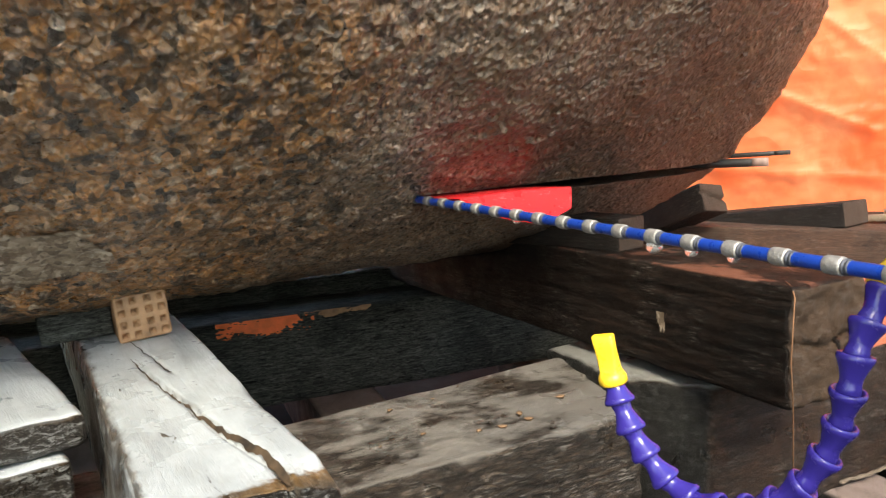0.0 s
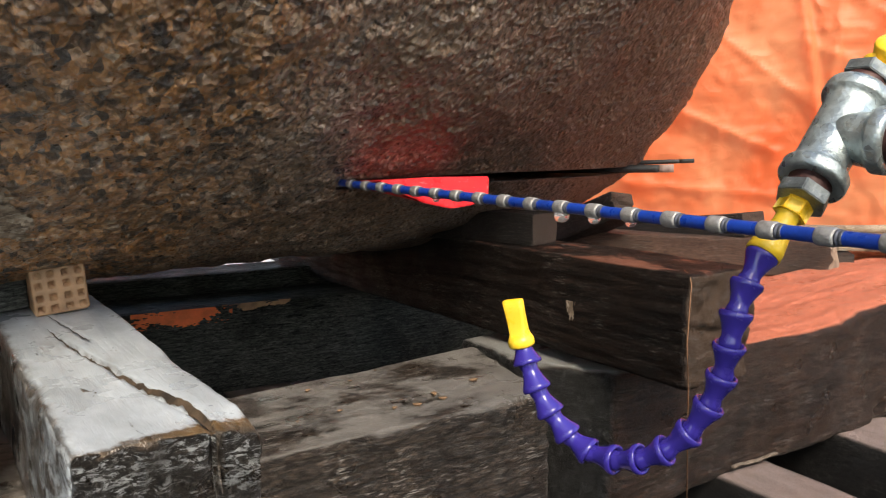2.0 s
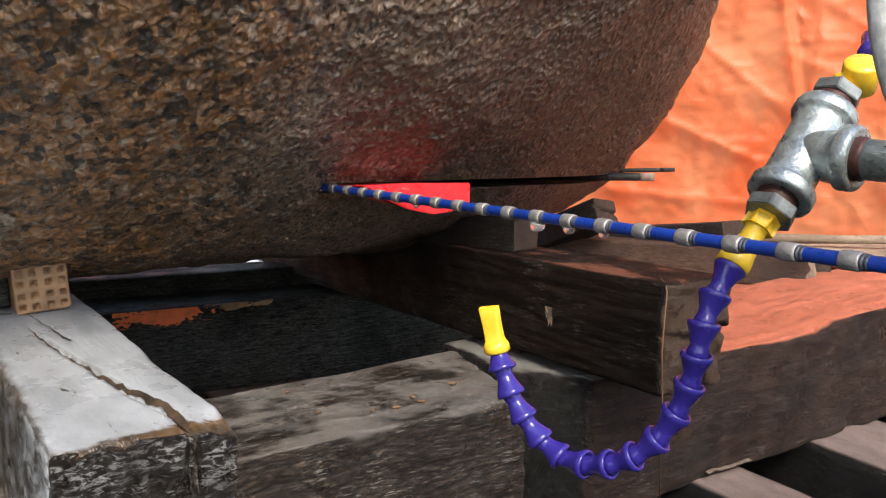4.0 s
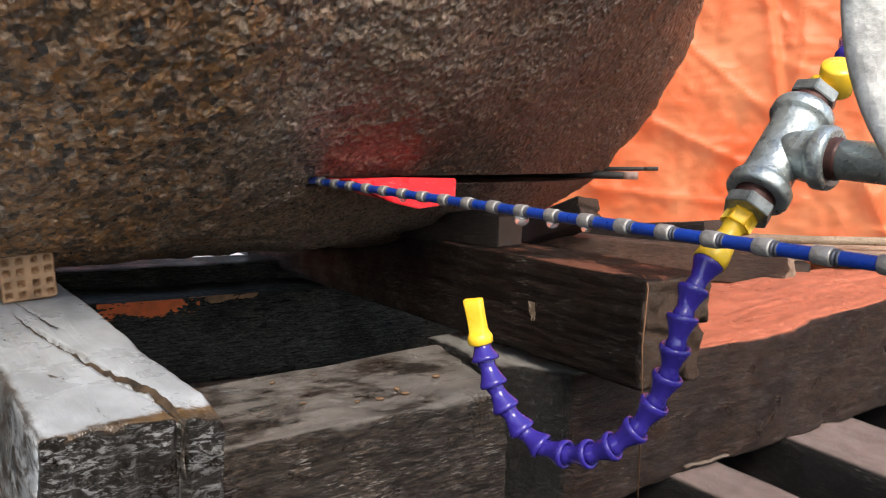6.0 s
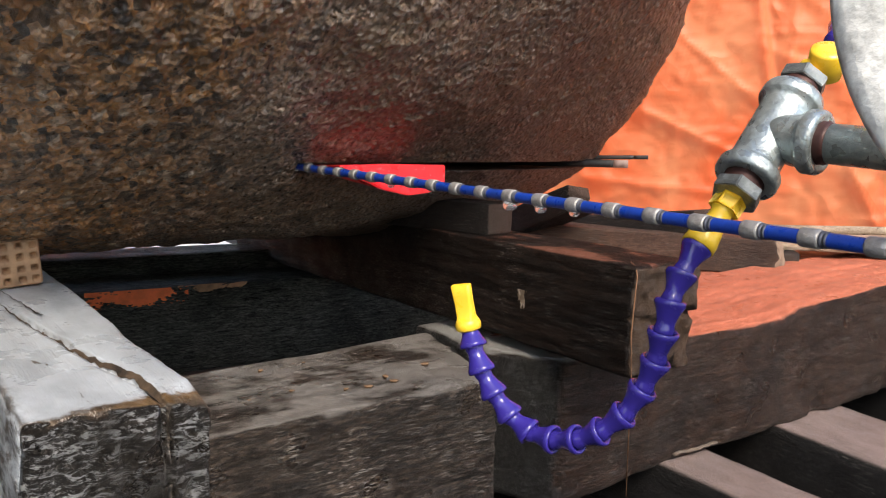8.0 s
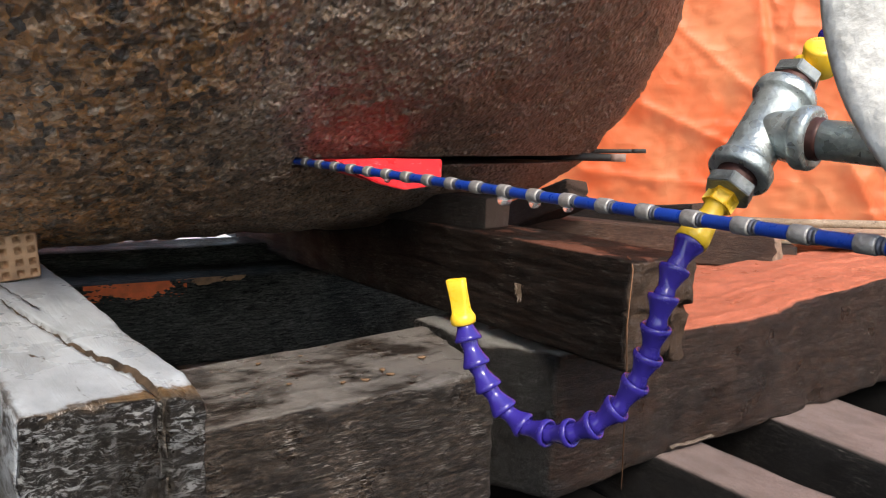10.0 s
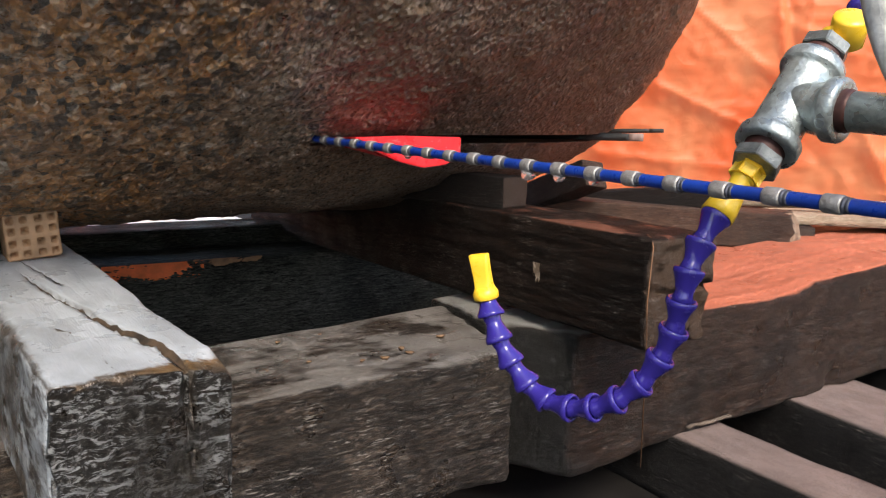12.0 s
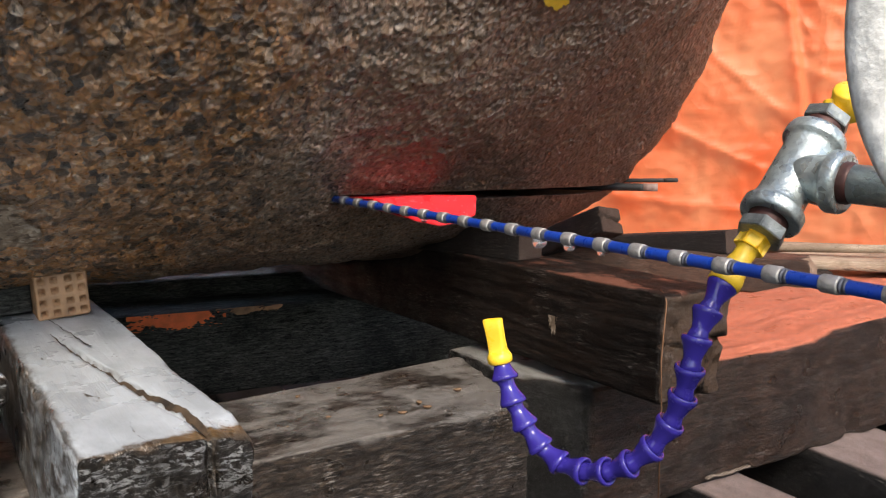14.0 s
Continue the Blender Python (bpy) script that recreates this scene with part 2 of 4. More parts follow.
def granite():
    g = Mat("wet_granite")
    v = g.coords((1, 1, 1))
    warp = g.n.new("ShaderNodeMix")
    warp.data_type = "VECTOR"
    nz = g.n.new("ShaderNodeTexNoise")
    nz.inputs["Scale"].default_value = 70
    g.l.new(v, nz.inputs["Vector"])
    warp.inputs[0].default_value = 0.008
    g.l.new(v, warp.inputs[4]), g.l.new(nz.outputs["Color"], warp.inputs[5])
    long = g.n.new("ShaderNodeMapping")
    long.inputs["Rotation"].default_value = (0, radians(-24), radians(-18))
    long.inputs["Scale"].default_value = (1.0, 0.66, 0.85)
    g.l.new(warp.outputs[1], long.inputs["Vector"])
    sep, sep2 = g.n.new("ShaderNodeSeparateColor"), g.n.new("ShaderNodeSeparateColor")
    g.l.new(g.voronoi(104, long.outputs[0]), sep.inputs[0])
    g.l.new(g.voronoi(220, long.outputs[0]), sep2.inputs[0])
    warm = g.ramp(sep.outputs[0], (0.0, (0.03, 0.022, 0.016)), (0.16, (0.13, 0.066, 0.026)), (0.36, (0.52, 0.235, 0.068)), (0.62, (0.76, 0.345, 0.11)), (0.86, (0.86, 0.48, 0.24)), (1.0, (0.82, 0.64, 0.48)))
    grey = g.ramp(sep2.outputs[1], (0.0, (0.04, 0.032, 0.027)), (0.35, (0.36, 0.25, 0.18)), (0.72, (0.62, 0.45, 0.34)), (1.0, (0.8, 0.68, 0.58)))
    # warm brown at low x, greyer in the middle, dark red towards high x
    where = g.n.new("ShaderNodeSeparateXYZ")
    g.l.new(g.tc.outputs["Object"], where.inputs[0])
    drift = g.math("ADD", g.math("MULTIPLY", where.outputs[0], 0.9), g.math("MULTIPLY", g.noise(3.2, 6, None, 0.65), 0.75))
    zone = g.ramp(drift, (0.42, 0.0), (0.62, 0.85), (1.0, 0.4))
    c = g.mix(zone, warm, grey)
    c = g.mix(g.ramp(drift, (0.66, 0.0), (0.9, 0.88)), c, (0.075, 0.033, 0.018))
    c = g.mix(g.ramp(sep2.outputs[2], (0.6, 0.0), (0.75, 0.4)), c, grey)
    c = g.mix(g.ramp(g.noise(6, 7, None, 0.72), (0.46, 0.0), (0.68, 0.6)), c, (0.2, 0.11, 0.04))
    c = g.mix(g.ramp(g.noise(170, 5, long.outputs[0], 0.7), (0.54, 0.0), (0.62, 0.5)), c, (0.04, 0.026, 0.017))
    # crevices between the grains drawn as dark colour, strongest in the warm part
    pit = g.ramp(g.noise(46, 6, long.outputs[0], 0.72, 0.5), (0.53, 0.0), (0.61, 0.9))
    c = g.mix(g.math("MULTIPLY", pit, g.ramp(drift, (0.5, 1.0), (0.7, 0.5))), c, (0.016, 0.012, 0.009))
    c = g.mix(1.0, c, (0.9, 0.88, 0.86), "MULTIPLY")
    crack = g.voronoi(125, long.outputs[0], "F1", "Distance")
    g.bump(g.noise(58, 7, long.outputs[0], 0.7), 1.0, 0.026)
    g.bump(g.noise(210, 5, long.outputs[0], 0.72), 1.0, 0.008)
    g.bump(crack, 0.8, 0.009)
    return g.done(c, g.ramp(g.noise(120, 3), (0.3, 0.22), (0.7, 0.5)), Specular_IOR_Level=0.8, Coat_Weight=0.2, Coat_Roughness=0.3)


M_GRANITE = granite()


def flat(name, colour, rough=0.4, metal=0.0, vary=0.18, scale=40, bump=0.0, **more):
    f = Mat(name, rough, metal)
    n = f.noise(scale, 5)
    c = f.mix(f.ramp(n, (0.35, 0.0), (0.7, 1.0)), colour, tuple(v * (1 - vary) for v in colour))
    r = f.ramp(f.noise(scale * 2.3, 4), (0.3, max(rough - 0.1, 0.03)), (0.7, min(rough + 0.15, 1.0)))
    if bump:
        f.bump(f.noise(scale * 3, 5), bump, 0.001)
    return f.done(c, r, **more)


# the dark inside of the thin split, put into a ribbon's colour
M_SPLIT_DARK = flat("split_dark", (0.03, 0.02, 0.014), 0.7, 0, 0.7, 60, 0.8)
M_DIRT = flat("split_dirt", (0.075, 0.047, 0.026), 0.7, 0, 0.93, 60, 0.8)
M_WIRE = flat("blue_coating", (0.004, 0.04, 0.29), 0.32, 0, 0.25, 60, 0.3)
M_BEAD = flat("diamond_bead", (0.42, 0.4, 0.38), 0.5, 0.55, 0.4, 120, 0.8)
M_COLLAR = flat("bead_collar", (0.1, 0.105, 0.13), 0.5, 0.3, 0.3, 90, 0.3)
M_HOSE = flat("purple_plastic", (0.032, 0.022, 0.22), 0.18, 0, 0.15, 50, 0.05)
M_YELLOW = flat("yellow_plastic", (0.88, 0.55, 0.04), 0.3, 0, 0.1, 50, 0.05)


def scuffed_red():
    r = Mat("red_plastic", 0.3)
    scratch = r.ramp(r.noise(60, 5, r.coords((1, 1, 3)), 0.75, 0.5), (0.62, 0.0), (0.68, 0.7))
    c = r.mix(r.ramp(r.noise(20, 4), (0.35, 0.0), (0.7, 1.0)), (0.86, 0.024, 0.034), (0.72, 0.018, 0.026))
    r.bump(r.noise(90, 4), 0.2, 0.001)
    return r.done(r.mix(scratch, c, (0.9, 0.42, 0.42)), r.ramp(r.noise(45, 4), (0.3, 0.2), (0.7, 0.5)))


M_RED = scuffed_red()


def galvanised(name, light, dark, rough):
    """Hot-dip zinc: cloudy patches, small spangles, runs and a few brown spots."""
    z = Mat(name, rough, 0.68)
    spangle = z.n.new("ShaderNodeSeparateColor")
    z.l.new(z.voronoi(150), spangle.inputs[0])
    c = z.mix(z.ramp(z.noise(55, 6, None, 0.7), (0.36, 0.0), (0.62, 1.0)), dark, light)
    c = z.mix(z.ramp(spangle.outputs[0], (0.0, 0.0), (1.0, 0.4)), c, tuple(min(v * 1.35, 0.85) for v in light))
    c = z.mix(z.ramp(z.noise(90, 6, None, 0.75), (0.62, 0.0), (0.7, 0.7)), c, (0.13, 0.1, 0.075))
    z.bump(z.noise(45, 5, None, 0.65), 0.7, 0.0035)
    z.bump(z.noise(260, 4, None, 0.7), 0.5, 0.001)
    return z.done(c, z.ramp(spangle.outputs[1], (0.0, rough - 0.12), (1.0, rough + 0.15)))


M_GALV = galvanised("galvanised_iron", (0.42, 0.47, 0.46), (0.19, 0.22, 0.22), 0.34)
M_HEX = galvanised("grey_iron", (0.22, 0.24, 0.23), (0.11, 0.12, 0.12), 0.42)
M_THREAD = flat("rusty_thread", (0.07, 0.025, 0.02), 0.5, 0.3, 0.4, 80, 0.3)
M_WHEEL = flat("white_paint", (0.88, 0.87, 0.81), 0.5, 0, 0.5, 75, 0.9)
M_ROD = flat("black_rubber", (0.02, 0.018, 0.017), 0.6, 0, 0.3, 40, 0.2)
# orange of the tarp mirrored in the wet rear timber, put in as colour
M_TARP_REFLECTION = flat("tarp_reflection", (1.0, 0.2, 0.05), 0.5, 0, 0.3, 40, 0.3)
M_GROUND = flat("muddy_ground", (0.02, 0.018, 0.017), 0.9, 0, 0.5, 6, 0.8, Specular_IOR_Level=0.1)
M_BLOCK = flat("tan_block", (0.4, 0.225, 0.115), 0.65, 0, 0.5, 45, 0.7)


def tarp_material():
    t = Mat("orange_tarp", 0.45)
    n = t.noise(3.5, 4, None, 0.55)
    c = t.mix(t.ramp(n, (0.38, 0.0), (0.66, 1.0)), (0.99, 0.17, 0.055), (1.0, 0.31, 0.13))
    weave = t.noise(160, 2)
    for scale, depth in ((1.7, 0.05), (3.4, 0.018), (8, 0.003)):
        crease = t.ramp(t.noise(scale, 3, t.coords((1, 1, 1.0)), 0.5, 0.4), (0.44, 0.0), (0.5, 1.0), (0.56, 0.0))
        t.bump(crease, 0.2, depth)
    t.bump(weave, 0.15, 0.001)
    t.done(c)
    tr = t.n.new("ShaderNodeBsdfTranslucent")
    t.put(c, tr.inputs["Color"])
    mx = t.n.new("ShaderNodeMixShader")
    mx.inputs[0].default_value = 0.6
    t.l.new(t.b.outputs[0], mx.inputs[1]), t.l.new(tr.outputs[0], mx.inputs[2])
    t.l.new(mx.outputs[0], t.n["Material Output"].inputs["Surface"])
    return t.m


M_TARP = tarp_material()


# ---- building helpers ----
def mesh_of(name, bm, material, smooth=True):
    me = bpy.data.meshes.new(name)
    bm.normal_update()
    bm.to_mesh(me)
    bm.free()
    me.materials.append(material)
    if smooth:
        me.polygons.foreach_set("use_smooth", [True] * len(me.polygons))
    return me


def part(name, bm, material, parent, label="", smooth=True):
    ob = new(name, mesh_of(name, bm, material, smooth))
    ob.parent = parent
    if label:
        ob["label"] = label
    return ob


def thing(name, bm, material, label, category, m=Matrix(), group="", kind="", smooth=True):
    ob = new(name, mesh_of(name, bm, material, smooth))
    ob.matrix_world = m
    return tagged(ob, label, category, group, kind)


def empty(name, label, category, m=Matrix(), group=""):
    ob = new(name)
    ob.matrix_world = m
    return tagged(ob, label, category, group)


def grid_box(lx, ly, lz, cell):
    """A box from the origin to (lx, ly, lz) with a shared lattice of vertices on its six faces."""
    bm = bmesh.new()
    nx, ny, nz = (max(2, int(round(v / cell))) for v in (lx, ly, lz))
    verts = {}

    def vert(i, j, k):
        key = (i, j, k)
        if key not in verts:
            verts[key] = bm.verts.new((lx * i / nx, ly * j / ny, lz * k / nz))
        return verts[key]

    def quads(na, nb, at, flip):
        for a in range(na):
            for b in range(nb):
                q = [at(a, b), at(a + 1, b), at(a + 1, b + 1), at(a, b + 1)]
                bm.faces.new(q[::-1] if flip else q)
    quads(nx, ny, lambda a, b: vert(a, b, 0), True), quads(nx, ny, lambda a, b: vert(a, b, nz), False)
    quads(nx, nz, lambda a, b: vert(a, 0, b), False), quads(nx, nz, lambda a, b: vert(a, ny, b), True)
    quads(ny, nz, lambda a, b: vert(0, a, b), True), quads(ny, nz, lambda a, b: vert(nx, a, b), False)
    return bm


def worn(bm, lx, ly, lz, seed, radius=0.008, rough=0.003, chip=0.012, end_rough=0.0):
    """Rounds, chips and roughens a grid box."""
    off = Vector((seed * 3.7, seed * 1.9, seed * 5.3))
    size = (lx, ly, lz)
    for v in bm.verts:
        p = v.co.copy()
        r = radius + chip * max(0.0, noise.noise(Vector((p.x * 9, p.y * 9, p.z * 9)) + off)) * 1.6 + 0.4 * chip * max(0.0, noise.noise(p * 38 + off))
        inner = Vector([min(max(p[a], r), size[a] - r) if size[a] > 2 * r else size[a] / 2 for a in range(3)])
        d = p - inner
        if d.length > 1e-9:
            inside = sum(1 for a in range(3) if abs(d[a]) > 1e-9)
            q = inner + d.normalized() * (r if inside > 1 else d.length)
        else:
            q = p
        n = d.normalized() if d.length > 1e-9 else Vector((0, 0, 1))
        w = noise.noise(Vector((p.x * 5, p.y * 40, p.z * 40)) + off) * rough + noise.noise(p * 4 + off) * rough * 1.3
        if end_rough and abs(n.x) > 0.6:
            w += end_rough * (noise.noise(p * 70 + off) + 0.6 * noise.noise(Vector((p.x, p.y * 160, p.z * 40)) + off))
        v.co = q + n * w


def timber(name, label, m, size, material, seed, cell=0.012, radius=0.006, rough=0.0025, chip=0.012, end_rough=0.0, tweak=None, group="timber crib", category="timber"):
    bm = grid_box(*size, cell)
    worn(bm, *size, seed, radius, rough, chip, end_rough)
    if tweak:
        for v in bm.verts:
            tweak(v.co, size)
    return thing(name, bm, material, label, category, m, group)


def spun(profile, segs=32, closed_ends=True):
    """A turned body about x from (x, radius) pairs."""
    bm = bmesh.new()
    rings = []
    for x, r in profile:
        rings.append([bm.verts.new((x, r * math.cos(2 * math.pi * i / segs), r * math.sin(2 * math.pi * i / segs))) for i in range(segs)])
    for a, b in zip(rings, rings[1:]):
        for i in range(segs):
            bm.faces.new((a[i], a[(i + 1) % segs], b[(i + 1) % segs], b[i]))
    if closed_ends:
        bm.faces.new(rings[0][::-1]), bm.faces.new(rings[-1])
    bmesh.ops.recalc_face_normals(bm, faces=bm.faces[:])
    return bm


def along(a, b, spin=0.0):
    """A pose at a whose x axis points at b."""
    q = (Vector(b) - Vector(a)).to_track_quat("X", "Z").to_matrix().to_4x4()
    return Matrix.Translation(a) @ q @ pose(0, 0, 0, spin, 0, 0)


def bar_between(points, radius, segs=12):
    """A round tube along a line of points."""
    bm = bmesh.new()
    pts = [Vector(p) for p in points]
    rings = []
    for i, p in enumerate(pts):
        t = (pts[min(i + 1, len(pts) - 1)] - pts[max(i - 1, 0)]).normalized()
        q = t.to_track_quat("Z", "Y")
        rings.append([bm.verts.new(p + q @ Vector((radius * math.cos(2 * math.pi * k / segs), radius * math.sin(2 * math.pi * k / segs), 0))) for k in range(segs)])
    for a, b in zip(rings, rings[1:]):
        for i in range(segs):
            bm.faces.new((a[i], a[(i + 1) % segs], b[(i + 1) % segs], b[i]))
    bm.faces.new(rings[0][::-1]), bm.faces.new(rings[-1])
    bmesh.ops.recalc_face_normals(bm, faces=bm.faces[:])
    return bm


# ---- ground and tarp ----
def build_ground():
    bm = bmesh.new()
    bmesh.ops.create_grid(bm, x_segments=60, y_segments=60, size=4)
    for v in bm.verts:
        v.co.z = 0.02 * noise.noise(v.co * 2.1) + 0.012 * noise.noise(v.co * 7) - 0.02
    edge = [e for e in bm.edges if e.is_boundary]
    far = bmesh.ops.extrude_edge_only(bm, edges=edge)
    for v in far["geom"]:
        if isinstance(v, bmesh.types.BMVert):
            v.co = Vector((v.co.x * 100, v.co.y * 100, -0.02))
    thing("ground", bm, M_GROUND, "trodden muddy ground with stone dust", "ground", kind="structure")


CREASES = [(0.37, 1.18, 0.385, 0.829, 0.03), (0.377, 1.18, 0.392, 0.829, -0.02), (0.318, 1.041, 0.378, 0.819, 0.02), (0.293, 0.784, 0.348, 0.675, 0.03), (0.254, 0.543, 0.364, 0.503, 0.02),
           (0.385, 1.0, 0.425, 0.915, 0.018), (0.435, 0.709, 0.464, 0.466, 0.03), (0.327, 0.894, 0.371, 0.866, 0.012), (0.36, 1.3, 0.43, 1.1, 0.015), (0.4, 1.2, 0.395, 0.9, 0.012)]


def build_tarp(a, b, nx, creases, label, low=0.1):
    """A hanging sheet with folds: it stands behind the boulder and sags towards its foot."""
    u, nz = (b - a), nx * 5 // 9
    n = Vector((u.y, -u.x, 0)).normalized()
    bm = bmesh.new()
    rows = []
    for j in range(nz + 1):
        row = []
        for i in range(nx + 1):
            s, h = i / nx, j / nz
            p = a + u * s
            z = low + 2.3 * h
            fold = 0.05 * noise.noise(Vector((s * 7, z * 1.6, 1))) + 0.016 * noise.noise(Vector((s * 16 + z * 4, z * 5 - s * 6, 4))) + 0.016 * abs(noise.noise(Vector((s * 34, z * 9, 7)))) + 0.014 * abs(noise.noise(Vector((s * 75, z * 24, 2))))
            ridge = 0.0
            for s0, z0, s1, z1, high in creases:
                dx, dz = (s1 - s0) * 4.35, z1 - z0
                k = (((s - s0) * 4.35) * dx + (z - z0) * dz) / (dx * dx + dz * dz)
                k = min(max(k, -0.15), 1.15)
                away = math.hypot((s - s0) * 4.35 - dx * k, z - z0 - dz * k)
                ridge += high * math.exp(-away / 0.018)
            row.append(bm.verts.new(p + n * (fold + ridge - 0.1 * (1 - h) ** 3) + Vector((0, 0, z))))
        rows.append(row)
    for r0, r1 in zip(rows, rows[1:]):
        for i in range(nx):
            bm.faces.new((r0[i], r0[i + 1], r1[i + 1], r1[i]))
    thing("tarpaulin", bm, M_TARP, label, "tarpaulin", group="tarpaulins")


def build_sky_block():
    """An added plain wall, unseen behind the camera, that cuts the low sky light."""
    bm = grid_box(11, 0.2, 1.05, 0.25)
    worn(bm, 11, 0.2, 1.05, 61, 0.01, 0.004, 0.01)
    thing("wall_sky_block", bm, flat("grey_render", (0.3, 0.29, 0.28), 0.9, 0, 0.4, 8, 0.5), "unseen low grey wall added to block light from the horizon", "wall", pose(-6, -3.4, -0.03), kind="structure")


build_ground()
build_tarp(Vector((1.1, 3.25, 0)), Vector((4.15, 0.15, 0)), 360, CREASES, "wrinkled translucent orange tarpaulin hung behind the boulder")
# added unseen sheet: holds the low blue sky off the back of the crib
build_tarp(Vector((-3.6, 7.4, 0)), Vector((0.9, 6.6, 0)), 90, [], "unseen orange tarpaulin sheet added beyond the boulder to block low blue sky", -0.03)
build_sky_block()


# ---- boulder ----
BX, BD = Vector((math.cos(radians(18)), math.sin(radians(18)), 0)), Vector((-math.sin(radians(18)), math.cos(radians(18)), 0))
KERF = 0.632
PROFILE = [(1.9, 0.47), (1.55, 0.468), (1.32, 0.484), (1.15, 0.535), (1.02, 0.602), (0.945, 0.645), (0.855, 0.703), (0.79, 0.757), (0.70, 0.84),
           (0.60, 0.95), (0.5, 1.1), (0.44, 1.3), (0.47, 1.5), (0.65, 1.7), (1.0, 1.82), (1.6, 1.86), (2.1, 1.75), (2.35, 1.4), (2.4, 1.0), (2.25, 0.7)]


def smooth_loop(pts, n):
    out = []
    m = len(pts)
    for i in range(m):
        p = [Vector(pts[(i + k) % m]) for k in (-1, 0, 1, 2)]
        for j in range(n[i] if isinstance(n, list) else n):
            t = j / (n[i] if isinstance(n, list) else n)
            out.append(0.5 * ((2 * p[1]) + (p[2] - p[0]) * t + (2 * p[0] - 5 * p[1] + 4 * p[2] - p[3]) * t * t + (3 * p[1] - p[0] - 3 * p[2] + p[3]) * t ** 3))
    return out


def build_boulder():
    loop = smooth_loop(PROFILE, [6, 6, 12, 16, 18, 18, 18, 18, 14, 12, 8, 6, 4, 4, 4, 4, 4, 4, 4, 4])
    centre = Vector((1.5, 0.95))
    s0, s1, mid, count = -1.7, 1.80, 0.1, 380
    bm = bmesh.new()
    rings = []
    for i in range(count + 1):
        s = s0 + (s1 - s0) * i / count
        e = (s - mid) / (s1 - mid) if s > mid else (mid - s) / (mid - s0)
        deep, high = max(1 - e ** 5, 0.0006) ** 0.5, max(1 - e ** 11, 0.0006) ** 0.5
        ring = []
        for p in loop:
            q = Vector((centre.x + (p.x - centre.x) * deep, centre.y + (p.y - centre.y) * high))
            pull = np.interp(q.y, [0.6, 0.64, 0.68, 0.8, 0.9, 1.1], [1.03, 1.028, 0.995, 0.97, 0.925, 0.825]) if s > mid else 1.0
            at = BX * (mid + (s - mid) * pull) + BD * q.x + Vector((0, 0, q.y))
            out = (BD * (q.x - centre.x) + Vector((0, 0, q.y - centre.y)) + BX * (s - mid) * 0.4).normalized()
            amp = 0.016 * noise.noise(at * 2.3) + 0.011 * noise.noise(at * 6) + 0.006 * noise.noise(at * 17) + 0.005 * noise.noise(at * 45) + 0.0028 * noise.noise(at * 110)
            ring.append(bm.verts.new(at + out * amp))
        rings.append(ring)
    m = len(loop)
    for a, b in zip(rings, rings[1:]):
        for i in range(m):
            bm.faces.new((a[i], b[i], b[(i + 1) % m], a[(i + 1) % m]))
    bm.faces.new(rings[0]), bm.faces.new(rings[-1][::-1])
    bmesh.ops.recalc_face_normals(bm, faces=bm.faces[:])
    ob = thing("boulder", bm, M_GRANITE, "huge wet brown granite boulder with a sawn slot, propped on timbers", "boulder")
    # the sawn slot: a thin slab is taken out of the stone on one side of the wire
    cut = bmesh.new()
    bmesh.ops.create_cube(cut, size=1)
    saw = new("saw_cut", mesh_of("saw_cut", cut, M_GRANITE, False))
    saw.matrix_world = pose(0.398, 0.4, KERF, 0, 0, 7.5) @ Matrix.Translation((0.85, 0.75, 0)) @ Matrix.Diagonal((1.7, 1.5, 0.015, 1))
    mod = ob.modifiers.new("slot", "BOOLEAN")
    mod.operation, mod.object, mod.solver = "DIFFERENCE", saw, "EXACT"
    bpy.context.view_layer.update()
    cutmesh = bpy.data.meshes.new_from_object(ob.evaluated_get(bpy.context.evaluated_depsgraph_get()))
    ob.modifiers.clear()
    ob.data = cutmesh
    bpy.data.objects.remove(saw)
    return ob


boulder = build_boulder()


def on_boulder(name, label, material, eye, centre, across, up, size, seed, cells=40, ragged=0.35, lift=0.0025):
    """A thin patch laid on the boulder: rays from eye through a small rectangle find the stone."""
    tree = mathutils_bvh(boulder)
    bm = bmesh.new()
    grid = {}
    for i in range(cells + 1):
        for j in range(cells + 1):
            a, b = i / cells * 2 - 1, j / cells * 2 - 1
            if math.hypot(a, b) + ragged * noise.noise(Vector((a * 2.2, b * 2.2, seed))) + 0.4 * ragged * noise.noise(Vector((a * 7, b * 7, seed))) > 0.85:
                continue
            target = Vector(centre) + Vector(across) * a * size[0] + Vector(up) * b * size[1]
            hit = tree.ray_cast(Vector(eye), (target - Vector(eye)).normalized())
            if hit[0] is not None:
                grid[i, j] = bm.verts.new(hit[0] + hit[1] * lift)
    for i in range(cells):
        for j in range(cells):
            q = [grid.get(k) for k in ((i, j), (i + 1, j), (i + 1, j + 1), (i, j + 1))]
            if all(q) and max((q[0].co - v.co).length for v in q) < 0.03:
                bm.faces.new(q)
    bmesh.ops.recalc_face_normals(bm, faces=bm.faces[:])
    return part(name, bm, material, boulder, label)


def mathutils_bvh(ob):
    from mathutils.bvhtree import BVHTree
    return BVHTree.FromPolygons([v.co for v in ob.data.vertices], [p.vertices for p in ob.data.polygons])




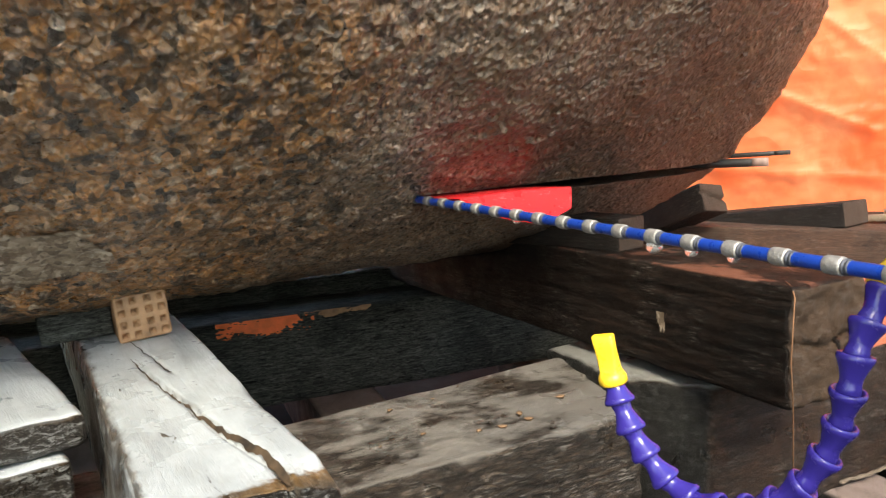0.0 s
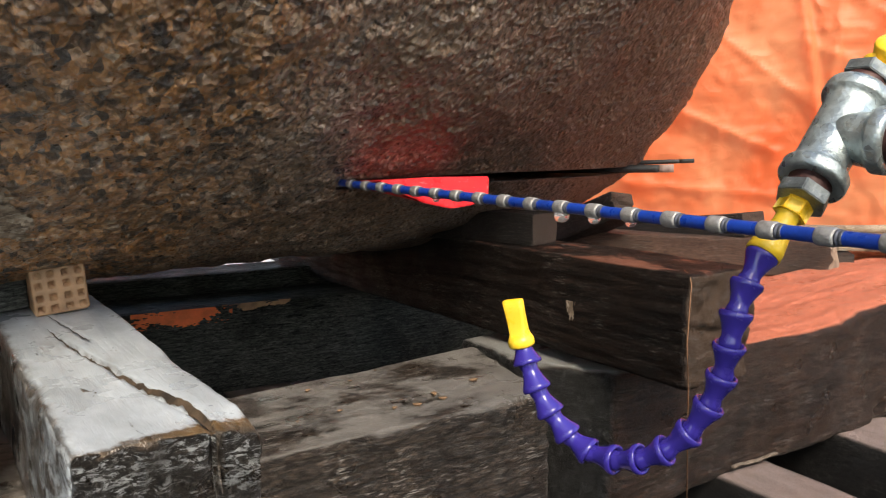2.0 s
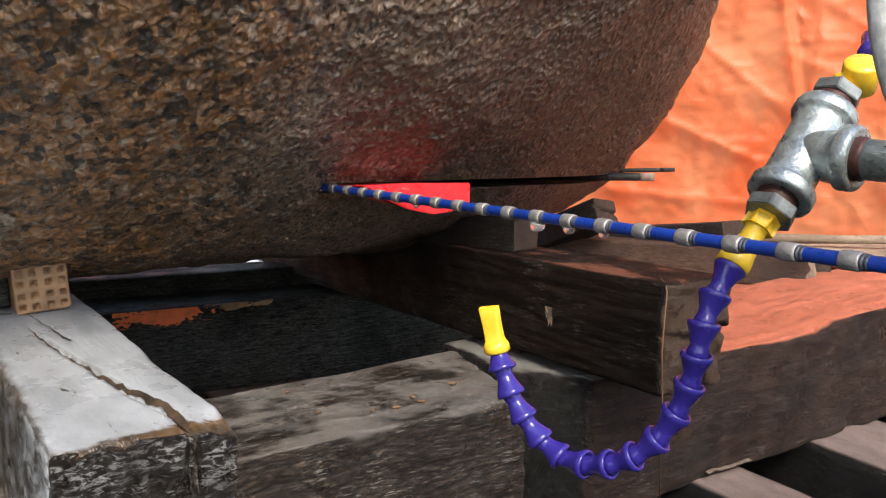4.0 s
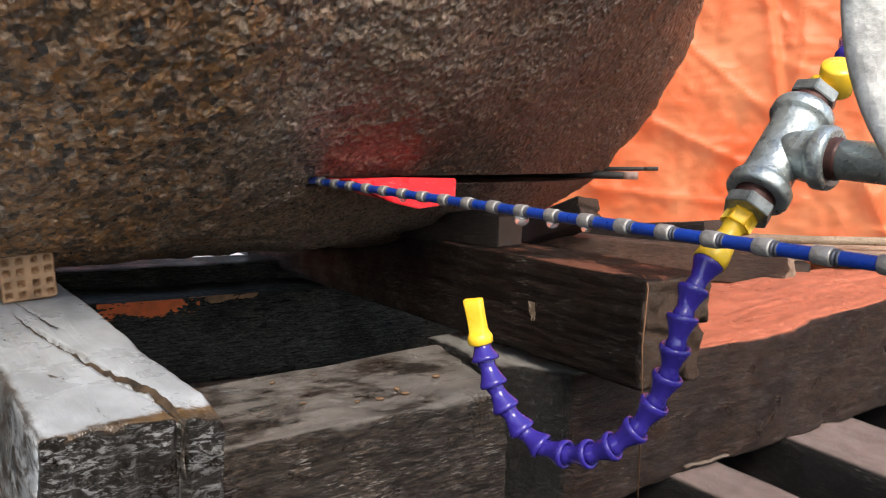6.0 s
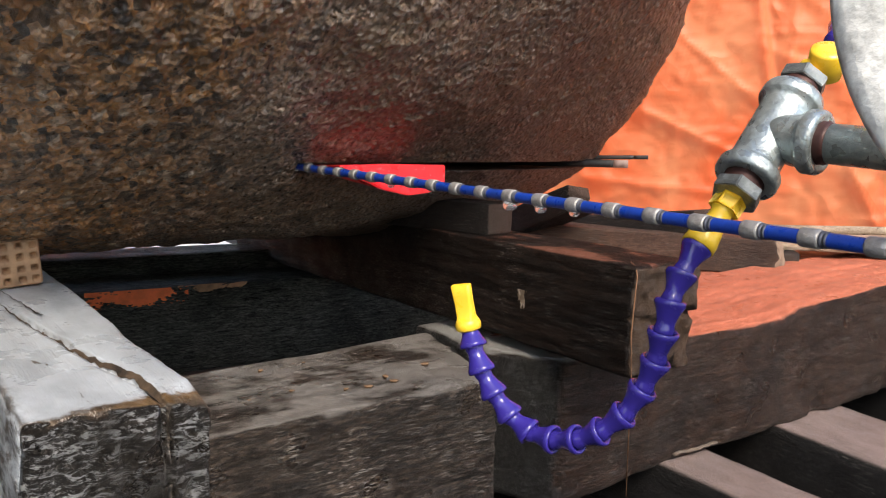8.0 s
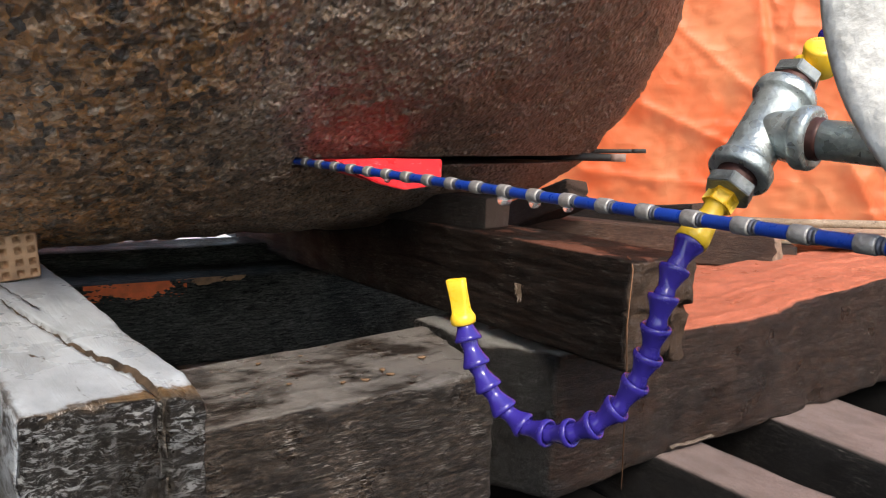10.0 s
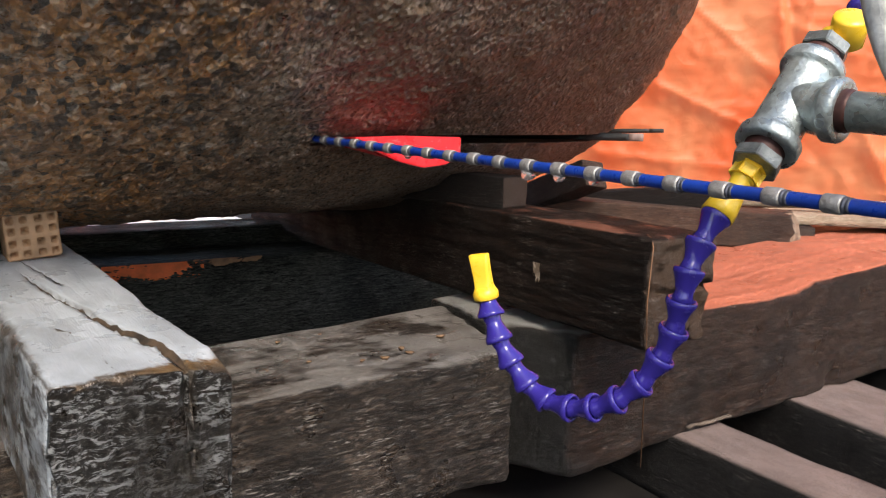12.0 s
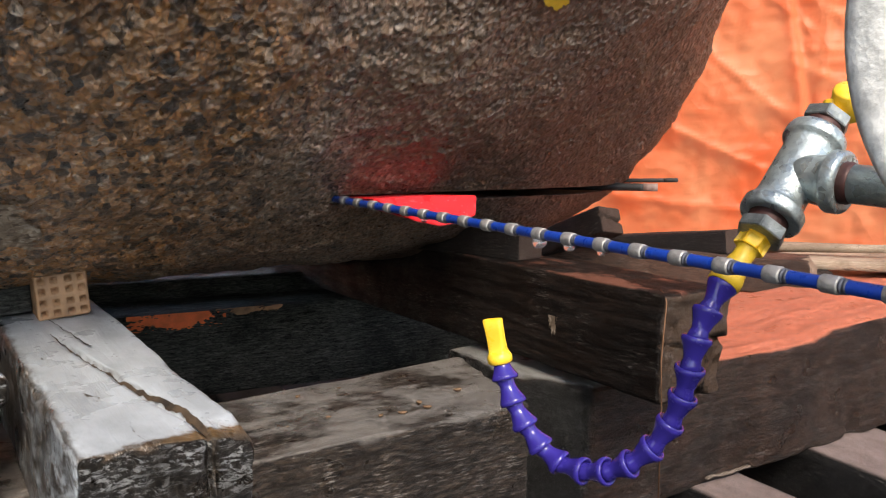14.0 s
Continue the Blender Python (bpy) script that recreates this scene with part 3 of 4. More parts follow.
def fresh_stone():
    f = Mat("fresh_stone", 0.6)
    tone = f.n.new("ShaderNodeSeparateColor")
    f.l.new(f.voronoi(170), tone.inputs[0])
    c = f.ramp(tone.outputs[0], (0.0, (0.13, 0.09, 0.06)), (0.3, (0.3, 0.22, 0.15)), (0.7, (0.46, 0.35, 0.25)), (1.0, (0.6, 0.5, 0.39)))
    c = f.mix(f.ramp(f.noise(38, 6, None, 0.7), (0.48, 0.0), (0.62, 0.75)), c, (0.17, 0.105, 0.06))
    f.bump(f.noise(45, 7, None, 0.7), 1.0, 0.02)
    f.bump(f.noise(200, 4, None, 0.7), 0.8, 0.005)
    return f.done(c)


M_SCAR = fresh_stone()
M_MARK = flat("yellow_mark", (0.8, 0.5, 0.04), 0.6, 0, 0.2, 60, 0.4)
on_boulder("flake_scar", "pale freshly broken scar", M_SCAR, (0, 0.1, 0.7), (-0.14, 0.95, 0.615), (0.95, 0.3, 0), (-0.1, -0.4, 0.6), (0.1, 0.06), 3)
on_boulder("paint_mark", "yellow paint mark", M_MARK, (0, 0, 0.7), (0.53, 0.9, 0.905), (0.95, 0.3, 0), (0, -0.2, 0.9), (0.03, 0.025), 8)

# ---- timber crib ----
SPLIT = [(-0.03, 0.037), (0.041, 0.038), (0.088, 0.048), (0.123, 0.055), (0.223, 0.068), (0.336, 0.084), (0.43, 0.092)]
SPLIT_B = [(0.345, 0.062), (0.431, 0.07), (0.522, 0.082)]


def tweak_near(co, size):
    up = co.z / size[2]
    for line, depth, wide in ((SPLIT, 0.007, 0.0026), (SPLIT_B, 0.004, 0.002)):
        if line[0][0] - 0.02 < co.x < line[-1][0] + 0.02 and up > 0.5:
            mid = np.interp(co.x, [q[0] for q in line], [q[1] for q in line]) + 0.003 * noise.noise(Vector((co.x * 30, 0, 1 if line is SPLIT else 5)))
            taper = min(1.0, (line[-1][0] + 0.02 - co.x) / 0.15, (co.x - line[0][0] + 0.02) / 0.03)
            co.z -= depth * max(taper, 0.0) * math.exp(-((co.y - mid) / (wide * (0.6 + 0.6 * taper))) ** 2)
    if co.x < 0.03 and up > 0.3:
        co.x += 0.014 * up * math.exp(-((co.y - 0.036) / 0.0026) ** 2)
    # the sawn end is worn round at its upper corner on the long split's side
    co.z -= 0.012 * max(0.0, 1 - co.x / 0.05) * max(0.0, 1 - co.y / 0.03) * max(0.0, up - 0.6) / 0.4
    co.x -= 0.033 * max(0.0, 1 - co.x / 0.25)


split_timber = timber("crib_timber", "squared timber with white stone slurry and a long split", pose(0.092, 0.690, 0.332, 0, 0, 98.6), (1.2, 0.142, 0.138), M_GREY_TIMBER, 1, 0.0034, 0.006, 0.0024, 0.010, 0.0042, tweak_near)


def build_split(line, wide, seed, material):
    """A long split's dark depth and brown dirt, coloured on a ragged ribbon on the timber's top."""
    top = mathutils_bvh(split_timber)
    bm = bmesh.new()
    rows = []
    n = 160
    for i in range(n + 1):
        f = i / n
        x = max(line[0][0], -0.014) + (line[-1][0] - max(line[0][0], -0.014)) * f
        mid = np.interp(x, [q[0] for q in line], [q[1] for q in line]) + 0.003 * noise.noise(Vector((x * 30, 0, seed)))
        half = wide * (0.16 + 0.84 * (1 - f) ** 4) * (0.8 + 0.5 * noise.noise(Vector((x * 40, 3, seed)))) * min(1.0, (1 - f) * 8 + 0.15) + 0.0003
        row = []
        for k in (-1, -0.4, 0.4, 1):
            y = mid + half * k + 0.0012 * noise.noise(Vector((x * 160, k * 4, seed)))
            hit = top.ray_cast(Vector((x, y, 0.3)), Vector((0, 0, -1)))
            row.append(bm.verts.new((x, y, (hit[0].z if hit[0] is not None else 0.138) + 0.0016)))
        rows.append(row)
    for r0, r1 in zip(rows, rows[1:]):
        for k in range(3):
            bm.faces.new((r0[k], r1[k], r1[k + 1], r0[k + 1]))
    bmesh.ops.recalc_face_normals(bm, faces=bm.faces[:])
    part("split", bm, material, split_timber, "split along the grain, drawn dark with brown dirt")


build_split(SPLIT, 0.0048, 1, M_DIRT)
build_split(SPLIT_B, 0.0022, 5, M_SPLIT_DARK)


def tweak_front(co, size):
    right = max(0.0, (co.x - 0.45) / 0.443)
    co.y *= 0.93 + 0.19 * max(0.0, (co.x - 0.35) / 0.55)
    co.x += 0.075 * right * co.y / size[1]
    # long checks along the grain of the near face
    if co.y < 0.02:
        for z0, deep, f, p in ((0.155, 0.006, 7, 1), (0.105, 0.007, 6, 2), (0.06, 0.005, 8, 3), (0.13, 0.004, 10, 4), (0.03, 0.005, 7, 5)):
            mid = z0 + 0.012 * noise.noise(Vector((co.x * 5, p, 0)))
            gape = max(0.0, noise.noise(Vector((co.x * f, p * 3, 2))) + 0.1)
            co.y += deep * 2 * gape * math.exp(-((co.z - mid) / 0.0035) ** 2)
        co.y += 0.0035 * noise.noise(Vector((co.x * 22, 1, co.z * 110)))


timber("crib_timber", "dark squared timber with grey slurry on its top", pose(-0.3, 0.852, 0.128, 0, 0, 10.2), (0.893, 0.26, 0.204), M_TIMBER, 2, 0.005, 0.006, 0.003, 0.014, 0.002, tweak_front)


def tweak_long(co, size):
    up = co.z / size[2]
    top = np.interp(co.x, [0, 0.3, 0.6, 0.66, 0.95, 1.5], [0.335, 0.338, 0.342, 0.356, 0.375, 0.385])
    low = np.interp(co.x, [0, 0.3, 0.52, 1.0, 1.5], [0.092, 0.107, 0.113, 0.12, 0.13])
    co.z = low + (top - low) * up - 0.128
    end = max(0.0, 1 - co.x / 0.4)
    co.x -= (0.008 + 0.5 * min(co.y, 0.12)) * end
    # torn chips along the lower arris and the step in the upper one
    if co.y < 0.03 and up < 0.3:
        co.y += 0.02 * max(0.0, noise.noise(Vector((co.x * 14, 3, 1)))) * (1 - up / 0.3)
    if co.y < 0.02:
        co.y += 0.003 * noise.noise(Vector((co.x * 16, 1, co.z * 90)))


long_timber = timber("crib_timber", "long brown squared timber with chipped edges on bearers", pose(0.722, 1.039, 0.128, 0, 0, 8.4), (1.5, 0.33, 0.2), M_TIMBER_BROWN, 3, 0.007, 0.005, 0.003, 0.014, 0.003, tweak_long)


def tweak_beam(co, size):
    # the near end is checked: a gaping horizontal split, a broken lower corner and ragged fibres
    if co.x < 0.05:
        near = 1 - co.x / 0.05
        mid = 0.078 + 0.012 * noise.noise(Vector((co.y * 18, 1, 0)))
        co.x += 0.022 * near * math.exp(-((co.z - mid) / 0.004) ** 2) * (0.35 + 0.65 * (1 - min(co.y / 0.06, 1)))
        co.x += near * (0.012 * noise.noise(Vector((co.y * 28, co.z * 22, 4))) + 0.006 * noise.noise(Vector((co.y * 90, co.z * 60, 2))))
        if co.z < mid and co.y < 0.05:
            co.y += 0.012 * near
    if co.y > 0.135:
        co.y += 0.003 * noise.noise(Vector((co.x * 12, 1, co.z * 100)))
        co.y -= 0.004 * max(0.0, noise.noise(Vector((co.x * 5, 6, co.z * 45))))


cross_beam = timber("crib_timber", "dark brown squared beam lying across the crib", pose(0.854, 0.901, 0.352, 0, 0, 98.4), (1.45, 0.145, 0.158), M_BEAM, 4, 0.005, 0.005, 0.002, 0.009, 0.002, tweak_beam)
rear_timber = timber("crib_timber", "black wet timber deep under the boulder with a painted orange tarp reflection", pose(-0.7, 1.826, 0.128, 0, 0, 4.6), (2.2, 0.24, 0.204), M_TIMBER_DARK, 5, 0.02, 0.006, 0.003, 0.012)
timber("plank", "thin black plank lying on the rear timber", pose(-0.7, 2.0, 0.330, 0, 0, 4.6), (1.5, 0.16, 0.05), M_TIMBER_DARK, 6, 0.02, 0.004, 0.002, 0.006, category="plank")
for x, y, turn, w, high, seed in ((1.18, 0.3, 96, 0.135, 0.132, 7), (1.585, 0.35, 91, 0.25, 0.133, 8), (2.1, 0.4, 91, 0.2, 0.135, 9), (0.45, 0.75, 91, 0.16, 0.146, 10), (-0.1, 0.75, 91, 0.16, 0.146, 11)):
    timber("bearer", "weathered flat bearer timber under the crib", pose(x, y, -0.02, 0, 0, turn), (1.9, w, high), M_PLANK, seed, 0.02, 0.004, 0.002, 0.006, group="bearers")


# ---- loose timber on the crib ----
def block(name, label, m, size, material, seed, cell=0.006, **kw):
    return timber(name, label, m, size, material, seed, cell, 0.003, 0.0012, 0.006, 0.001, group="packing timber", category="block", **kw)


def broken_end(co, size):
    if co.x < 0.12:
        co.x += (1 - co.x / 0.12) * (0.05 * abs(noise.noise(Vector((co.y * 14, co.z * 20, 3)))) + 0.03 * co.z / size[2])


def split_end(co, size):
    if co.x < 0.05:
        co.x += 0.02 * math.exp(-((co.z - 0.2 * co.y - 0.035) / 0.003) ** 2) * (1 - co.x / 0.05)


M_CHUNK = wood("brown_packing", (0.045, 0.024, 0.016), (0.115, 0.062, 0.04), (0.19, 0.11, 0.075), 0.0, gloss=0.5, flecks=0.2, end_tone=(0.5, 0.36, 0.26))
# sides coloured down for shade under the boulder, end tone raised as lit
M_PACK = wood("packing_wood_shaded", (0.006, 0.0038, 0.003), (0.019, 0.0105, 0.007), (0.042, 0.024, 0.0165), 0.0, gloss=0.5, flecks=0.2, end_tone=(0.1, 0.065, 0.048))
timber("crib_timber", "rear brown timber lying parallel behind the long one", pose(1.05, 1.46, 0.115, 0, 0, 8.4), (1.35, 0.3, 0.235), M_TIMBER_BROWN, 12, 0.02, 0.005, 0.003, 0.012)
block("packing_block", "short brown block with a broken end on the crib", pose(1.79, 1.52, 0.352, 0, 0, 127), (0.75, 0.15, 0.092), M_CHUNK, 13, tweak=broken_end)
block("packing_timber", "packing timber coloured with shaded sides and a lit sawn end", pose(1.667, 1.669, 0.446, 0, 7, 110), (0.62, 0.13, 0.062), M_PACK, 14)
block("chock", "tilted wooden chock coloured with shaded sides and a lit split end", pose(1.36, 1.822, 0.484, 8, 22, 107), (0.24, 0.09, 0.075), M_PACK, 15, tweak=split_end)
block("packing_block", "wooden packing piece on the cross beam, coloured as shaded", pose(0.765, 1.285, 0.508, 0, 0, 113), (0.26, 0.075, 0.058), M_PACK, 16)
block("packing_block", "black wet block jammed under the boulder", pose(-0.175, 1.225, 0.469, 0, -4, 6), (0.09, 0.16, 0.066), M_TIMBER_DARK, 19)
timber("board", "flat board coated in pale wet stone slurry", pose(-0.098, 0.91, 0.435, 0, 0, 107), (0.45, 0.26, 0.036), M_GREY_TIMBER, 17, 0.008, 0.01, 0.003, 0.008, 0.002, group="slurry boards", category="board")
timber("crib_timber", "short slurry-covered block beside the split timber", pose(-0.11, 0.89, 0.332, 0, 0, 107), (0.42, 0.28, 0.102), M_GREY_TIMBER, 18, 0.01, 0.008, 0.003, 0.01, 0.002)


def build_dimpled_block():
    w, d, h = 0.066, 0.08, 0.061
    bm = grid_box(w, d, h, 0.0018)
    worn(bm, w, d, h, 21, 0.002, 0.0006, 0.003)
    for v in bm.verts:
        if v.co.y < 0.004:
            a, b = (v.co.x / w * 4) % 1 - 0.5, (v.co.z / h * 4) % 1 - 0.5
            if 0.05 < v.co.x / w < 0.95 and abs(a) < 0.22 and abs(b) < 0.22:
                v.co.y += 0.012
    thing("dimpled_block", bm, M_BLOCK, "tan composite block with rows of square dimples", "block", pose(-0.078, 1.19, 0.4695, 0, -5, 8), "packing timber")


build_dimpled_block()


def patch_on_face(parent, name, label, material, m, size, seed, nx=170, nz=56, cut=0.1):
    """A thin raised film with a ragged outline on a flat face, in the x-z plane: dried slurry, or a reflection and a
    lit edge put in as colour.
    """
    bm = bmesh.new()
    grid = {}
    for i in range(nx + 1):
        for j in range(nz + 1):
            a, b = i / nx, j / nz
            edge = min(a, 1 - a) * 2.2 + 0.15
            if edge * min(1.0, min(b + 0.4, 1.5 - b)) + 0.7 * (b - 0.6) + 0.8 * noise.noise(Vector((a * 4, b * 1.6, seed))) + 0.5 * noise.noise(Vector((a * 18, b * 8, seed))) + 0.35 * noise.noise(Vector((a * 30, b * 22, seed))) > 0.4 + cut:
                grid[i, j] = bm.verts.new((a * size[0], 0, b * size[1]))
    for i in range(nx):
        for j in range(nz):
            q = [grid.get(k) for k in ((i, j), (i + 1, j), (i + 1, j + 1), (i, j + 1))]
            if all(q):
                bm.faces.new(q)
    ob = part(name, bm, material, parent, label)
    ob.matrix_basis = parent.matrix_basis.inverted() @ m


# the tarp's reflection, laid on the rear timber as a coloured film
patch_on_face(rear_timber, "tarp_reflection", "orange tarp reflection put as a film on a black wet timber", M_TARP_REFLECTION, pose(0.075, 1.8827, 0.292, 0, 0, 4.6), (0.22, 0.04), 3, cut=-0.2)
# the lit strip of the timber's top, painted as a tan film
patch_on_face(rear_timber, "lit_edge", "tan film painted as the lit top edge of a black timber", M_BLOCK, pose(0.27, 1.899, 0.316, 0, 0, 4.6), (0.16, 0.018), 9, cut=-0.1)
patch_on_face(cross_beam, "pale_scab", "pale scab of dried slurry on the dark beam", M_SCAR, pose(0.6725, 1.1145, 0.405, 0, 0, -81.6), (0.022, 0.036), 5, 40, 50, -0.15)
patch_on_face(long_timber, "pale_scab", "pale scab of dried slurry on the timber end", M_SCAR, pose(0.7065, 1.105, 0.28, 0, 0, -81.6), (0.016, 0.026), 7, 40, 50, -0.15)


# ---- diamond wire and its wheel ----
WIRE_AT, WIRE_DIR = Vector((0.37137, 0.63029, 0.62639)), Vector((0.13016, -0.99136, -0.01631)).normalized()
PITCH = 0.04285
M_WATER = flat("water", (0.9, 0.92, 0.93), 0.05, 0, 0.02, 30, Transmission_Weight=0.85, IOR=1.33)


def build_wire():
    wheel_y, wheel_r = 0.173, 0.172
    k_wheel = (wheel_y - WIRE_AT.y) / WIRE_DIR.y
    low = WIRE_AT + WIRE_DIR * k_wheel
    pts = [WIRE_AT + WIRE_DIR * k for k in np.linspace(-0.75, k_wheel, 120)]
    flat_dir = Vector((WIRE_DIR.x, WIRE_DIR.y, 0)).normalized()
    hub = low + Vector((0, 0, wheel_r))
    pts += [hub + flat_dir * wheel_r * math.sin(a) - Vector((0, 0, wheel_r * math.cos(a))) for a in np.linspace(0.05, 2.6, 40)]
    wire = thing("diamond_wire", bar_between(pts, 0.0049, 16), M_WIRE, "taut blue diamond saw wire with grey beads entering the stone", "saw wire")
    bead = mesh_of("bead", spun([(-0.0072, 0.0048), (-0.0070, 0.0058), (-0.006, 0.0063), (0.005, 0.0064), (0.0064, 0.006), (0.0066, 0.0048)], 20, False), M_BEAD)
    ring = mesh_of("collar", spun([(0.0066, 0.0049), (0.0068, 0.0055), (0.0085, 0.0056), (0.0088, 0.0050), (0.0098, 0.0050), (0.01, 0.0054), (0.0115, 0.0053), (0.012, 0.0048)], 18, False), M_COLLAR)
    drop = mesh_of("water_drop", spun([(-0.0002, 0.0002), (0.0, 0.002), (0.002, 0.0036), (0.005, 0.0036), (0.007, 0.0022), (0.0078, 0.0003)], 14), M_WATER)
    for i in range(-12, 22):
        c = WIRE_AT + WIRE_DIR * (0.017 + PITCH * (i - 1))
        if c.y < wheel_y + 0.02:
            break
        for name, me in (("bead", bead), ("collar", ring)):
            b = new(name, me)
            b.matrix_world = along(c, c + WIRE_DIR, i * 40)
            b.parent = wire
        if i in (-5, 0, 1, 2):
            d = new("water_drop", drop)
            k = {-5: 0.8, 0: 1.3, 1: 1.0, 2: 0.85}[i]
            d.matrix_world = along(c - Vector((0, 0, 0.0032)), c - Vector((0, 0, 1))) @ Matrix.Diagonal((1.05 * k, 1.45 * k, 1.45 * k, 1))
            d.parent = wire
    return hub


def build_wheel(hub):
    """A guide wheel with a grooved rim, a dished web and a post that carries its axle."""
    axis = Vector((0.9914, 0.1302, 0))
    m = Matrix.Translation(hub) @ axis.to_track_quat("X", "Z").to_matrix().to_4x4()
    wheel = empty("guide_wheel", "white painted guide wheel with the saw wire in its groove", "wheel", m)
    prof = [(-0.014, 0.06), (-0.015, 0.15), (-0.018, 0.158), (-0.0195, 0.169), (-0.019, 0.177), (-0.0155, 0.1815), (-0.011, 0.181), (-0.006, 0.1665), (0.006, 0.1665), (0.011, 0.181), (0.0155, 0.1815), (0.019, 0.177), (0.0195, 0.169), (0.018, 0.158), (0.015, 0.15), (0.014, 0.06)]
    part("rim", spun(prof, 96), M_WHEEL, wheel)
    part("hub", spun([(-0.035, 0.01), (-0.035, 0.04), (-0.03, 0.045), (0.03, 0.045), (0.035, 0.04), (0.12, 0.02), (0.12, 0.01)], 40), M_GALV, wheel, "grey steel hub and axle")
    post = grid_box(0.06, 0.06, 0.84, 0.03)
    ob = part("post", post, M_GALV, wheel, "upright steel post")
    ob.matrix_local = m.inverted() @ pose(hub.x + 0.1, hub.y - 0.015, 0.0, 0, 0, 7.5)


build_wheel(build_wire())

# ---- water pipe, tee and jointed hose ----
TEE_LOW, TEE_TOP, BRANCH = Vector((0.518, 0.519, 0.65)), Vector((0.582, 0.53, 0.722)), Vector((0.56, 0.486, 0.683))


def hexagon(profile, windows=0.0):
    """A hexagonal nut; windows: the depth of a square recess in each flat."""
    bm = spun(profile, 6)
    if windows:
        flats = [f for f in bm.faces if len(f.verts) == 4]
        bmesh.ops.inset_individual(bm, faces=flats, thickness=0.0028, depth=-windows)
    bmesh.ops.bevel(bm, geom=bm.edges[:], offset=0.0008, segments=2, affect="EDGES")
    return bm


def placed(name, bm, material, parent, m, label="", smooth=True):
    ob = part(name, bm, material, parent, label, smooth)
    ob.matrix_world = m
    return ob


def build_tee():
    tee = empty("pipe_tee", "galvanised iron pipe tee with bushings and a side pipe", "pipe fitting", Matrix.Translation((0, 0, 0)))
    mid = (TEE_LOW + TEE_TOP) / 2
    ax = (TEE_TOP - TEE_LOW).normalized()
    side = (BRANCH - mid)
    side = (side - ax * side.dot(ax)).normalized()
    n = (TEE_TOP - TEE_LOW).length
    run = along(TEE_LOW - ax * 0.002, TEE_TOP)
    n += 0.004
    placed("body", spun([(0.001, 0.0195), (0.0, 0.0235), (0.001, 0.0265), (0.003, 0.0275), (0.0115, 0.0275), (0.013, 0.0268), (0.0145, 0.0242), (0.018, 0.0228), (0.026, 0.022), (n - 0.026, 0.022), (n - 0.018, 0.0228), (n - 0.0145, 0.0242), (n - 0.013, 0.0268), (n - 0.0115, 0.0275), (n - 0.004, 0.0275), (n - 0.001, 0.0265), (n, 0.0235), (n - 0.001, 0.0195)], 48), M_GALV, tee, run)
    b = along(mid, mid + side)
    placed("branch", spun([(0.0, 0.0205), (0.02, 0.0215), (0.029, 0.0228), (0.0325, 0.0242), (0.034, 0.0268), (0.0355, 0.0275), (0.044, 0.0275), (0.046, 0.0265), (0.047, 0.0235), (0.046, 0.019)], 48), M_GALV, tee, b)
    for at, way, name in ((TEE_LOW, -ax, "bushing"), (TEE_TOP, ax, "bushing")):
        t = along(at - way * 0.004, at + way)
        prof = []
        for i in range(5):
            prof += [(0.004 + i * 0.0022, 0.0168), (0.0051 + i * 0.0022, 0.0178)]
        placed("thread", spun([(0, 0.0168), *prof, (0.0185, 0.0168)], 32), M_THREAD, tee, t, "rusty sealed thread")
        lift = 0.004 if way is ax else 0.0
        placed("hex_nut", hexagon([(0.0135 + lift, 0.0215), (0.0255 + lift, 0.0215)]), M_HEX, tee, t, "grey iron hexagon bushing", False)
    p0 = mid + side * 0.045
    placed("pipe_thread", spun([(0, 0.0172), (0.002, 0.0185), (0.004, 0.0174), (0.006, 0.0185), (0.008, 0.0174), (0.01, 0.017)], 32), M_THREAD, tee, along(p0 - side * 0.001, p0 + side), "rusty sealed thread")
    end = p0 + side * 0.2
    placed("pipe", spun([(0, 0.0168), (0.2, 0.0168)], 40), M_GALV, tee, along(p0 + side * 0.006, end), "galvanised steel pipe")
    # a drop leg holds the pipe from the ground
    placed("riser", bar_between([end, end + side * 0.04 - Vector((0, 0, 0.02)), end + side * 0.05 - Vector((0, 0, 0.06)), Vector((end.x + side.x * 0.05, end.y + side.y * 0.05, 0.0))], 0.0168, 20), M_GALV, tee, Matrix(), "galvanised riser pipe")
    # the upper yellow adapter with an elbow
    top = TEE_TOP + ax * 0.022
    placed("adapter", spun([(0, 0.009), (0.001, 0.011), (0.006, 0.0115), (0.008, 0.009), (0.013, 0.0085), (0.016, 0.011)], 24), M_YELLOW, tee, along(top, top + ax), "yellow plastic adapter")
    e = top + ax * 0.022
    c0 = e + Vector((0.009, -0.004, -0.008))
    cap = along(c0, c0 + Vector((-0.36, -0.45, 0.8)))
    placed("elbow", spun([(-0.006, 0.004), (-0.0055, 0.0125), (-0.003, 0.0155), (0.021, 0.0158), (0.0235, 0.0148), (0.024, 0.004)], 36), M_YELLOW, tee, cap, "yellow plastic elbow")
    h = c0 + Vector((0.021, 0.004, 0.026))
    placed("hose_end", spun([(0, 0.008), (0.002, 0.012), (0.008, 0.0125), (0.02, 0.009), (0.04, 0.009)], 24), M_HOSE, tee, along(h, h + Vector((0.6, 0.5, 0.5))), "purple hose joint")


build_tee()

